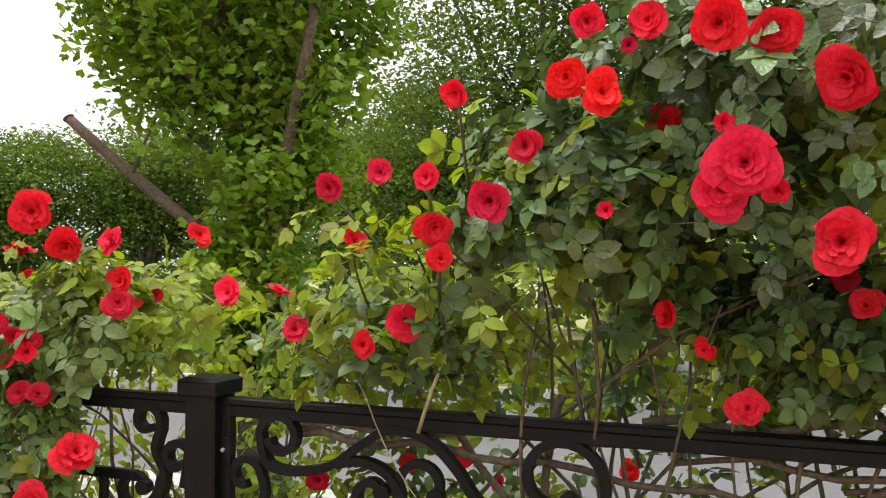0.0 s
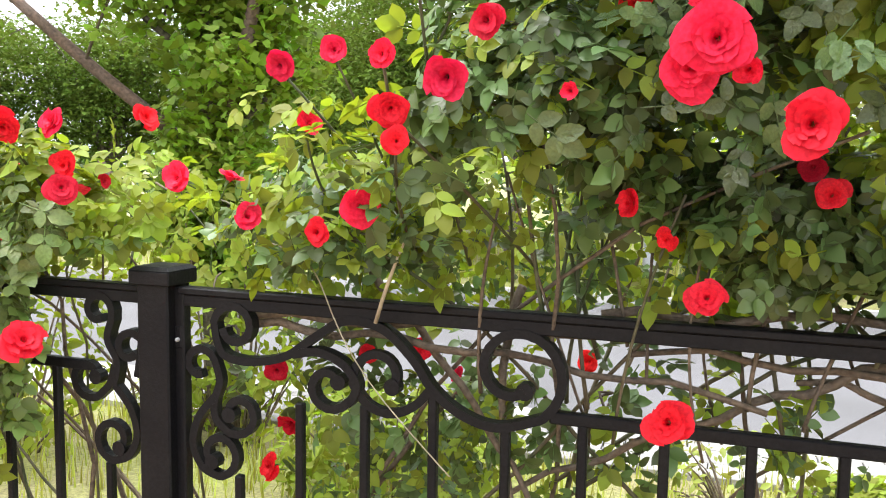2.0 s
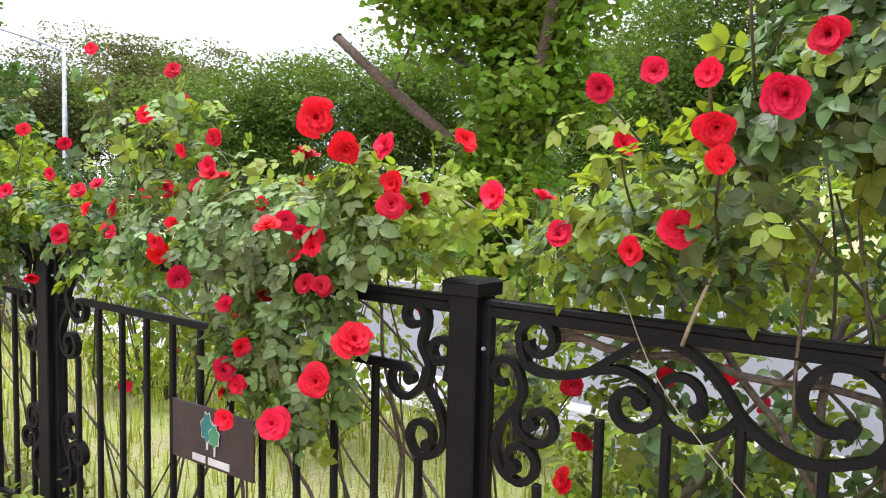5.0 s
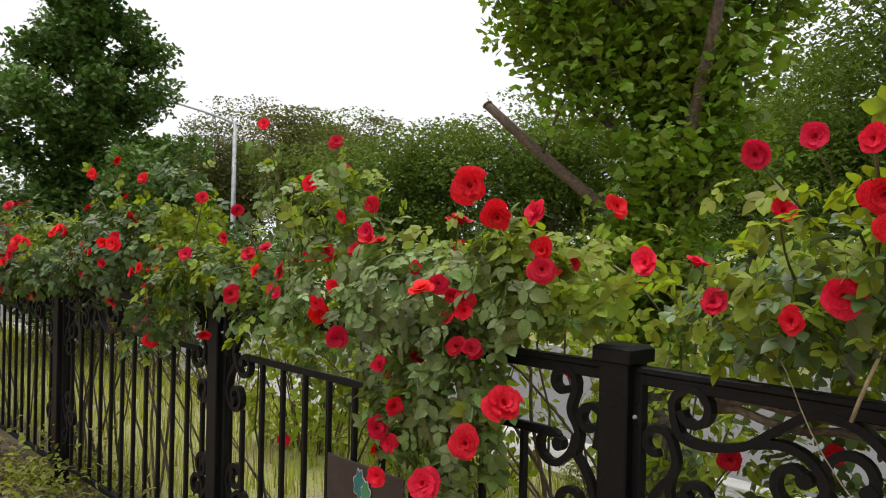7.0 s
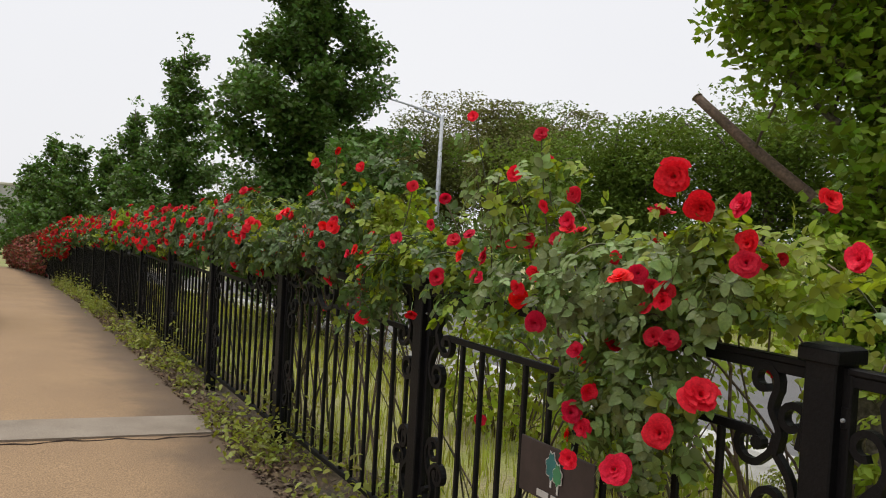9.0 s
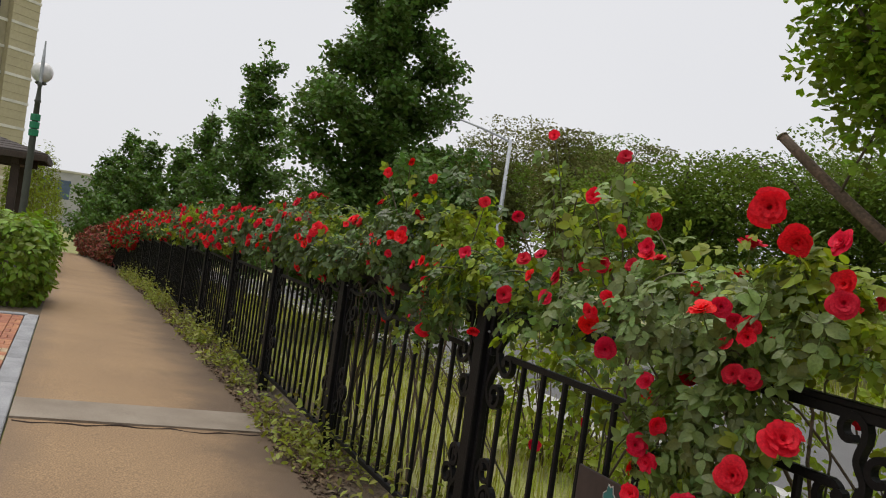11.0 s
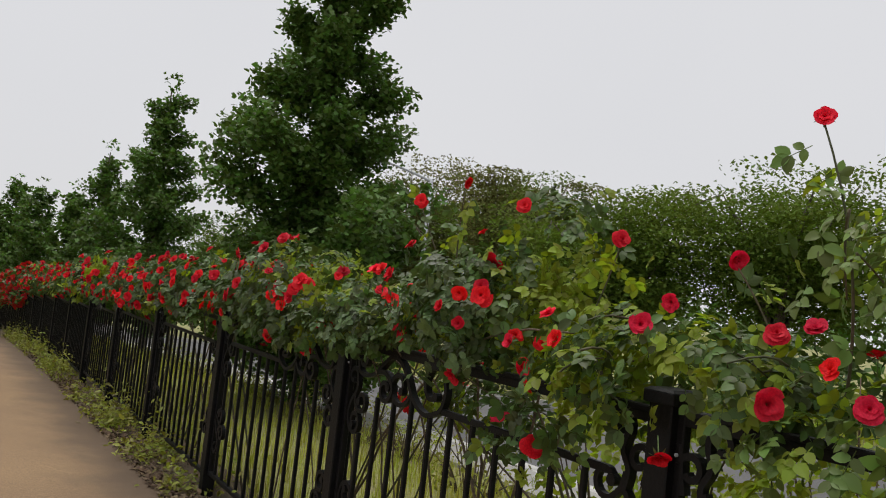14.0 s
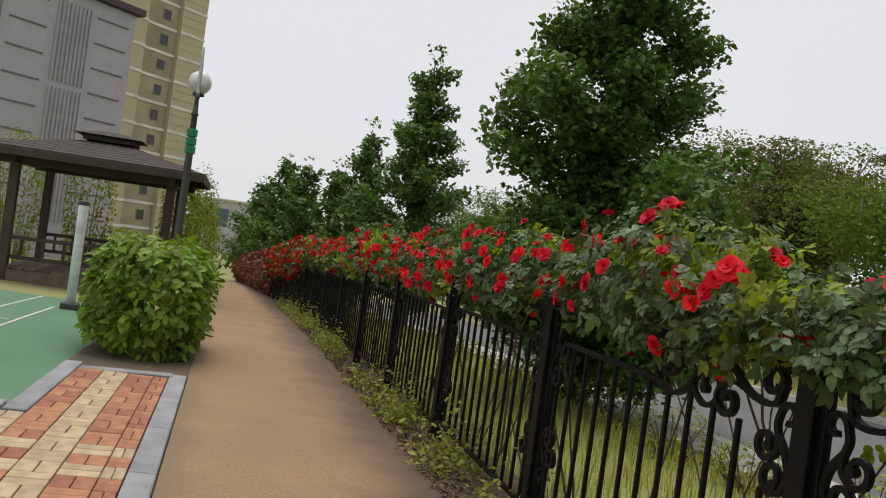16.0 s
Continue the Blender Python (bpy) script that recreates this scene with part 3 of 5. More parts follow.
def spiral(cx, cz, r, a0, a1, shrink=0.55, n=14):
    """Points of a spiral round (cx, cz): angle a0 to a1 in degrees, the radius falling to shrink times its start."""
    pts = []
    for i in range(n + 1):
        t = i / n
        a = radians(a0 + (a1 - a0) * t)
        rr = r * (1 - (1 - shrink) * t)
        pts.append((cx + rr * math.cos(a), cz + rr * math.sin(a)))
    return pts


def smooth_line(keys, n=6):
    """A Catmull-Rom curve through a few (u, w) points."""
    pts = []
    k = [keys[0]] + list(keys) + [keys[-1]]
    for i in range(1, len(k) - 2):
        for j in range(n):
            t = j / n
            p = []
            for c in (0, 1):
                a, b, d, e = k[i - 1][c], k[i][c], k[i + 1][c], k[i + 2][c]
                p.append(0.5 * (2 * b + (d - a) * t + (2 * a - 5 * b + 4 * d - e) * t * t + (3 * b - a - 3 * d + e) * t ** 3))
            pts.append(tuple(p))
    pts.append(tuple(keys[-1]))
    return pts


def scroll(name, keys, parent, flip=False, upside=None, eye=True):
    """A forged scroll: a flat bar that follows the points, with a rolled eye at its curled end."""
    pts = [((2.0 - u) if flip else u, (upside - w) if upside is not None else w) for u, w in keys]
    path = [((u, 0, w), 1.0) for u, w in pts]
    v, f = tube_mesh([path], flat=(0.0178, 0.018 + 0.0011 * (len(parent.children) % 9)))
    if eye:
        u, w = pts[-1]
        o = len(v)
        for side in (-1, 1):
            for k in range(10):
                a = 2 * math.pi * k / 10
                v.append(Vector((u + 0.0175 * math.cos(a), side * 0.0125, w + 0.0175 * math.sin(a))))
        f += [(o + k, o + (k + 1) % 10, o + 10 + (k + 1) % 10, o + 10 + k) for k in range(10)]
        f += [tuple(o + k for k in reversed(range(10))), tuple(o + 10 + k for k in range(10))]
    return part(name, mesh_of(name, v, f, M_IRON), M_IRON, parent)


fence = thing("iron_fence", "black wrought-iron fence with scrollwork panels between square posts", "fence")


def build_panel(long):
    """One fence panel, its left post at u = 0; w = 0 is the top of the rail. long: with the long scrolled run at its left end, else with short runs at both."""
    rail = bmesh.new()
    block((1.87, 0.034, 0.016), (1.0, 0, -0.008), 0.003, rail)
    block((1.87, 0.022, 0.026), (1.0, 0, -0.029), 0.002, rail)
    panel = part("fence_panel", rail, M_IRON, fence)
    part("bottom_rail", block((1.87, 0.025, 0.03), (1.0, 0, -1.06), 0.003), M_IRON, panel)
    for u in (0.064, 1.936):
        part("stile", block((0.025, 0.028, 1.075), (u, 0, -0.5375), 0.003), M_IRON, panel)
        bm = block((0.018, 0.034, 0.05), (u, 0, -0.11), 0.003)
        part("bracket", bm, M_IRON, panel)
        nut = turned([(0.005, 0.0), (0.005, 0.006), (0.003, 0.009)], 8)
        bmesh.ops.rotate(nut, verts=nut.verts[:], matrix=Matrix.Rotation(radians(90), 3, "X"))
        bmesh.ops.translate(nut, verts=nut.verts[:], vec=(u, -0.016, -0.115))
        part("bolt", nut, M_STEEL, panel, "small steel bolt")
    # the long run: a hook, an arch, and one large open curl
    if long:
        run = list(reversed(spiral(0.200, -0.078, 0.050, 170, -170, 0.55)))
        run += smooth_line([(0.155, -0.10), (0.175, -0.140), (0.235, -0.150), (0.32, -0.132), (0.39, -0.085), (0.46, -0.045), (0.54, -0.055), (0.605, -0.110), (0.65, -0.170), (0.71, -0.212), (0.78, -0.228), (0.86, -0.205)])[1:]
        run += spiral(0.812, -0.118, 0.100, -55, 300, 0.40, 22)
        scroll("scroll", run, panel)
        scroll("scroll", smooth_line([(0.34, -0.125), (0.40, -0.115), (0.455, -0.135), (0.485, -0.175), (0.47, -0.215)]) + spiral(0.423, -0.185, 0.052, -30, -330, 0.45), panel)
        scroll("scroll", smooth_line([(0.645, -0.165), (0.61, -0.205), (0.56, -0.227), (0.51, -0.215), (0.475, -0.175)]) + spiral(0.533, -0.155, 0.056, 190, -30, 0.6), panel)
    for flip in (False, True):
        for up in (None, -1.045):
            if up is not None or (long and not flip):
                ess = list(reversed(spiral(0.112, -0.168, 0.040, 20, 290, 0.5)))
                ess += smooth_line([(0.150, -0.155), (0.162, -0.20), (0.148, -0.245), (0.152, -0.285), (0.185, -0.312)])[1:]
                ess += spiral(0.207, -0.268, 0.045, -90, 190, 0.5)
                scroll("scroll", ess, panel, flip, up)
            low = smooth_line([(0.150, -0.235), (0.108, -0.285), (0.092, -0.345), (0.115, -0.395), (0.155, -0.412)]) + spiral(0.157, -0.362, 0.050, -80, 230, 0.5)
            scroll("scroll", low, panel, flip, up)
    # the short run
    for flip in ((True,) if long else (False, True)):
        scroll("scroll", list(reversed(spiral(0.19, -0.065, 0.040, 200, -120, 0.5))) + smooth_line([(0.15, -0.08), (0.165, -0.13), (0.14, -0.18), (0.15, -0.235)])[1:], panel, flip, eye=False)
        scroll("scroll", list(reversed(spiral(0.105, -0.145, 0.038, 150, -150, 0.5))) + smooth_line([(0.075, -0.16), (0.085, -0.21)]), panel, flip, eye=False)
        scroll("scroll", smooth_line([(0.15, -0.19), (0.165, -0.235), (0.20, -0.268)]) + spiral(0.225, -0.225, 0.048, -110, 170, 0.5), panel, flip)
    part("middle_rail", block((0.90 if long else 1.56, 0.02, 0.024), (1.33 if long else 1.0, 0, -0.197), 0.003), M_IRON, panel)
    heights = {0: -0.405} if not long else {0: -0.405, 1: -0.228, 2: -0.216, 3: -0.178, 4: -0.218}
    for i in range(12):
        u = 0.205 + 0.1475 * i
        top = heights.get(i, -0.205)
        if i == 11:
            top = -0.42
        part("bar", block((0.0185, 0.0185, 1.05 + top), (u, 0, (top - 1.05) / 2), 0.003), M_IRON, panel)
    return panel


def build_post():
    post = part("fence_post", block((0.080, 0.080, 1.27), (0, 0, -0.610), 0.004), M_IRON, fence)
    cap = bmesh.new()
    block((0.104, 0.104, 0.032), (0, 0, 0.020), 0.003, cap)
    rim = bmesh.new()
    bmesh.ops.create_cone(rim, cap_ends=True, segments=4, radius1=0.104 * 0.707, radius2=0.080 * 0.707, depth=0.008, matrix=Matrix.Translation((0, 0, 0.040)) @ Matrix.Rotation(radians(45), 4, "Z"))
    me = bpy.data.meshes.new("tmp")
    rim.to_mesh(me)
    rim.free()
    cap.from_mesh(me)
    bpy.data.meshes.remove(me)
    part("cap", cap, M_IRON, post)
    return post


def rail_top(k):
    """Top of the rail of the panel to the left of post k."""
    return ground(POST_X - PITCH * k - 1.0) + cross(FENCE_Y) + 1.185


panel0, panel1, post0 = build_panel(True), build_panel(False), build_post()
PANELS = 22
for k in range(-2, PANELS):
    x = POST_X - PITCH * k
    yaw = math.degrees(math.atan2(bend(x) - bend(x - PITCH), PITCH))
    m = pose(x - PITCH - 0.015, FENCE_Y + bend(x - PITCH), rail_top(k), 0, 0, yaw)
    if k == 2:
        m = pose(x + 0.015, FENCE_Y, rail_top(k), 0, 0, 180)
    p = pose(x, FENCE_Y + bend(x), max(rail_top(k), rail_top(k - 1)))
    if k == -2:
        panel0.matrix_basis, post0.matrix_basis = m, p
    else:
        if k == 0:
            panel1.matrix_basis = m
        else:
            copy_thing(panel0 if k in (-1, 1, 2, 5) else panel1, m)
        copy_thing(post0, p)


# ---- ginkgo and other trees ----
def ginkgo(x, y, height, radius, low, leaves, leaf, mat, seed, label, near=0, trunk=0.1, lean=(0, 0), open_below=0.0, aside=0.0, slender=0.75):
    """A ginkgo: one straight trunk, ascending limbs, and fans of leaves bunched along them, with gaps between the limbs."""
    rng = np.random.default_rng(seed)
    z0 = ground(x) + profile(y)
    tree = thing("ginkgo_tree", label, "tree", "row of street trees", at=(x, y, z0))
    line = [((lean[0] * t + 0.04 * math.sin(5 * t + seed), lean[1] * t + 0.04 * math.cos(4 * t), height * 0.94 * t - 0.05), trunk * (1.25 if i == 0 else 1.0) * (1 - 0.85 * t)) for i, t in enumerate([0, 0.04, 0.12, 0.25, 0.4, 0.55, 0.7, 0.85, 1.0])]
    tube("trunk", [line], M_BARK, tree, 10)
    limbs, spots = [], []
    count = int(26 + height * 2) + (24 if near else 0)
    for i in range(count):
        t = low / height + (0.97 - low / height) * (i / count) ** (0.9 if near else 1.2)
        z = height * 0.94 * t
        a = i * 2.4 + rng.uniform(-0.4, 0.4)
        taper = (1 - (t - low / height) / (1 - low / height)) ** slender
        reach = radius * (0.28 + 0.85 * taper) * rng.uniform(0.5, 1.25) * (0.32 + 0.68 * min(1.0, max(0.0, (z - open_below) / 0.4)) if open_below else 1.0)
        if near:
            reach *= (1 + aside * math.cos(a)) * (0.86 + 0.24 * math.sin(z * 2.6 + a + seed))
        else:
            reach = radius * (0.12 + 0.95 * taper) * rng.uniform(0.7, 1.05) * (0.82 + 0.3 * max(0.0, math.sin(z * 1.9 + 2 * a + seed)))
        rise = reach * rng.uniform(0.45, 1.1) * (1.0 if near else 0.55)
        p0 = Vector((lean[0] * t, lean[1] * t, z - 0.1))
        p2 = p0 + Vector((reach * math.cos(a), reach * math.sin(a), rise))
        p1 = p0 + Vector((0.6 * reach * math.cos(a), 0.6 * reach * math.sin(a), rise * 0.25))
        path = bent(p0, p1, p2, 6, trunk * 0.32 * (1.1 - t), 0.006)
        limbs.append(path)
        for j in range(7):
            spots.append((path[min(6, j)][0], 0.08 + 0.085 * reach, reach * (0.55 + j * 0.08)))
        for s in range(2):
            q = path[rng.integers(2, 5)][0]
            e = q + Vector(rng.normal(size=3)) * reach * 0.28 + Vector((0, 0, reach * 0.25))
            limbs.append(bent(q, (q + e) / 2 + Vector((0, 0, 0.05)), e, 3, 0.010, 0.004))
            for j in (1, 2, 3):
                spots.append((limbs[-1][j][0], 0.09 + 0.06 * reach, reach * 0.5))
    spots.append((Vector((lean[0], lean[1], height * 0.97)), 0.14, 0.4))
    if near or seed == 5:
        for limb in limbs:
            tube("limb", [limb], M_BARK, tree, 5)
    else:
        tube("limb", limbs, M_BARK, tree, 4)["kind"] = "stuff"
    weight = np.array([s[2] for s in spots])
    pick = rng.choice(len(spots), leaves, p=weight / weight.sum())
    base = np.array([tuple(s[0]) for s in spots])[pick]
    places = base + np.clip(rng.normal(size=(leaves, 3)), -1.25, 1.25) * np.array([s[1] for s in spots])[pick][:, None] * np.array([1, 1, 0.8])
    turns = rotations(rng, leaves, 0.55)
    sizes = leaf * rng.uniform(0.65, 1.2, leaves)
    shape = fan_leaf()
    if near:
        one = mesh_of("leaf", *shape, M_GINKGO_ONE)
        eye_side = np.argsort(places[:, 1] + 0.4 * np.abs(places[:, 2] - 2.4))[:near]
        for i in eye_side:
            part("leaf", one, M_GINKGO_ONE, tree).matrix_basis = place(turns[i], places[i], sizes[i])
        keep = np.ones(leaves, bool)
        keep[eye_side] = False
        places, turns, sizes = places[keep], turns[keep], sizes[keep]
    tagged(part("crown", scatter_mesh("crown", shape, places, turns, sizes, mat), mat, tree), kind="stuff")
    return tree


def locust(x, y, height, radius, leaves, leaf, mat, seed, label):
    """A spreading tree across the road: forked dark trunk, flat layers of feathery foliage with a ragged top."""
    rng = np.random.default_rng(seed)
    tree = thing("spreading_tree", label, "tree", "trees across the road", at=(x, y, ground(x) + profile(y)))
    paths, spots = [], []
    fork = Vector((rng.uniform(-0.3, 0.3), rng.uniform(-0.2, 0.2), height * rng.uniform(0.22, 0.3)))
    paths.append(bent((0, 0, -0.1), (0.05, 0, fork.z * 0.5), fork, 4, 0.16, 0.12))
    for i in range(7):
        a = i * 2.4 + rng.uniform(-0.3, 0.3)
        reach = radius * rng.uniform(0.30, 0.80)
        tip = Vector((reach * math.cos(a), reach * math.sin(a), height * rng.uniform(0.72, 0.98) - 0.25 * reach))
        limb = bent(fork, fork + Vector((reach * 0.5 * math.cos(a), reach * 0.5 * math.sin(a), (tip.z - fork.z) * 0.7)), tip, 6, 0.075, 0.015)
        paths.append(limb)
        for j in range(2, 7):
            for s in range(6):
                q = limb[j][0]
                away = np.clip(rng.normal(size=2), -1.1, 1.1) * radius * 0.24
                e = q + Vector((away[0], away[1], rng.uniform(-0.14, 0.03) * height))
                spots.append((e, radius * 0.16))
                if s < 1:
                    paths.append(bent(q, (q + e) / 2 + Vector((0, 0, 0.15)), e, 3, 0.02, 0.006))
    tube("trunk", paths, M_BARK, tree, 6)
    pick = rng.integers(0, len(spots), leaves)
    base = np.array([tuple(s[0]) for s in spots])[pick]
    places = base + np.clip(rng.normal(size=(leaves, 3)), (-1.3, -1.3, -1.5), (1.3, 1.3, 0.65)) * np.array([1.0, 1.0, 0.6]) * radius * 0.165
    tagged(part("crown", scatter_mesh("crown", blade_leaf(), places, rotations(rng, leaves, 0.8), leaf * rng.uniform(0.6, 1.3, leaves), mat), mat, tree), kind="stuff")


near_tree = ginkgo(-2.80, 4.20, 7.6, 1.12, 1.0, 58000, 0.076, M_GINKGO, 3, "tall ginkgo with fresh green fan leaves and a sawn-off limb", near=300, trunk=0.115, open_below=2.0, aside=0.06)
stub = tube("sawn_limb", [bent((0.08, -0.02, 1.56), (-0.40, -0.27, 1.93), (-0.95, -0.50, 2.48), 8, 0.042, 0.030)], M_BARK_RED, near_tree, 9, "sawn-off bare brown limb")
end = turned([(0.035, 0.0), (0.035, 0.006), (0.024, 0.008)], 9)
bmesh.ops.rotate(end, verts=end.verts[:], matrix=Vector((-0.65, -0.12, 0.83)).to_track_quat("Z", "Y").to_matrix())
bmesh.ops.translate(end, verts=end.verts[:], vec=(-0.95, -0.50, 2.48))
part("cut_end", end, M_CUTWOOD, stub, "pale sawn face")
tube("bare_limb", [bent((0.02, 0, 1.7), (0.35, -0.2, 2.2), (0.55, -0.25, 3.1), 6, 0.045, 0.03), bent((-0.02, 0, 2.2), (-0.2, -0.1, 3.0), (-0.25, -0.1, 3.9), 6, 0.05, 0.03), bent((0, 0, 0.95), (-0.4, -0.1, 1.1), (-0.75, -0.1, 1.6), 6, 0.04, 0.02)], M_BARK_RED, near_tree, 8, "bare reddish-brown limb")
tube("thin_shoot", [bent((-0.62, -0.36, 2.12), (-0.40, -0.45, 2.45), (-0.1, -0.4, 2.9), 6, 0.010, 0.006), bent((-0.1, -0.4, 2.9), (0.1, -0.6, 3.2), (0.45, -0.8, 3.4), 5, 0.006, 0.003)], M_OLDCANE, near_tree, 5, "thin pale shoot")
for x, y, h, r, low, n, size, seed in ((-12.0, 4.05, 9.0, 2.05, 0.5, 80000, 0.092, 5), (-22.0, 4.0, 6.9, 1.65, 0.8, 21000, 0.12, 7), (-30.5, 4.0, 6.6, 1.5, 0.8, 11000, 0.16, 9), (-39.5, 4.1, 6.4, 1.5, 0.8, 7500, 0.19, 11),
                                      (-47, 3.4, 7.4, 2.1, 0.8, 7500, 0.22, 13), (-53, 2.7, 8.4, 2.5, 0.8, 8000, 0.24, 15), (-61, 1.8, 7.6, 2.7, 0.8, 7500, 0.27, 17), (7.5, 4.1, 7.5, 1.4, 1.2, 8000, 0.12, 19)):
    ginkgo(x, y, h, r, low, n, size, M_GINKGO_DARK, seed, "dark green conical ginkgo on the grass verge", slender=1.05 if seed == 5 else 0.75)
spread = random.Random(4)
for x, y, h in ((-3.4, 13.8, 9.9), (1.6, 14.2, 10.4), (5.5, 14.0, 9.6)):
    locust(x, y, h, 3.1, 34000, 0.11, M_LOCUST, 90 + int(x), "tall spreading green tree with feathery foliage")
for i in range(16):
    x = 9 - 4.5 * i + spread.uniform(-1.0, 1.0)
    y = 15.0 + spread.uniform(-1.2, 2.5)
    locust(x, y, 1.1 * (5.5 + 0.15 * min(13.0, max(0.0, -17 - x))) + spread.uniform(-0.25, 0.25), spread.uniform(2.4, 3.2), 38000 if 1 < i < 11 else 10000, 0.085 + 0.005 * i, M_LOCUST_RUST if i in (7, 9) else M_LOCUST, 40 + i,
           "spreading tree with rusty feathery foliage" if i in (7, 9) else "spreading green tree with layered feathery foliage")


# ---- roses ----
ROSE_RNG = np.random.default_rng(12)
ROSES, CALYX = [], None
for k in range(5):
    ROSES.append([mesh_of("rose", *rose_shape(ROSE_RNG, o, 6, 5), m, True) for m, o in ((M_PETAL, (1.0, 0.9, 1.08, 0.8, 0.95)[k]), (M_PETAL_PINK, (0.75, 0.9, 0.7, 1.0, 0.85)[k]))])
HEDGE_ROSES = [mesh_of("rose", *rose_shape(ROSE_RNG, o, 3, 3), M_PETAL, True) for o in (1.0, 0.85, 1.05, 0.7)]
BUD = mesh_of("bud", *rose_shape(ROSE_RNG, 0.28), M_PETAL_PINK, True)
COMPOUND = [compound(ROSE_RNG, (2, 2, 1, 2)[k]) for k in range(4)]
COMPOUND_LOW = [compound(ROSE_RNG, 2, 2) for k in range(4)]
LEAF_ONE = {m.name: [mesh_of("leaf", *compound(ROSE_RNG, (2, 2, 1, 2)[k], 7), m, True) for k in range(4)] for m in (M_ROSELEAF_ONE, M_PALELEAF_ONE, M_MIDLEAF_ONE)}


def calyx_mesh():
    v, f = [], []
    for k in range(5):
        lv, lf = leaflet(0.42, 0.12, 0.1, 0.5, (0.03, 0, 0.02), 0)
        c, s = math.cos(k * 1.2566), math.sin(k * 1.2566)
        o = len(v)
        v += [(c * x - s * y, s * x + c * y, z) for x, y, z in lv]
        f += [tuple(i + o for i in p) for p in lf]
    tv, tf = tube_mesh([[((0, 0, 0.06), 0.05), ((0, 0, 0.0), 0.075), ((0, 0, -0.07), 0.06), ((0.02, 0, -0.14), 0.028), ((0.05, 0.02, -0.9), 0.024)]], 6)
    o = len(v)
    return v + [tuple(p) for p in tv], f + [tuple(i + o for i in p) for p in tf]


CALYX = mesh_of("calyx", *calyx_mesh(), M_SEPAL, True)


def add_rose(bush, at, size, direction, rng, pink=False, bud=False, calyx=True, fine=True, step=0):
    me = BUD if bud else (ROSES[(int(rng.integers(0, 5)) + step) % 5][1 if pink else 0] if fine else HEDGE_ROSES[int(rng.integers(0, 4))])
    ob = part("rose_bud" if bud else "rose", me, M_PETAL, bush)
    turn = facing(direction, rng.uniform(0, 6.28))
    ob.matrix_basis = place(turn, at, size * (1.3 if bud else 0.87))
    if calyx:
        part("calyx", CALYX, M_SEPAL, ob)
    return ob


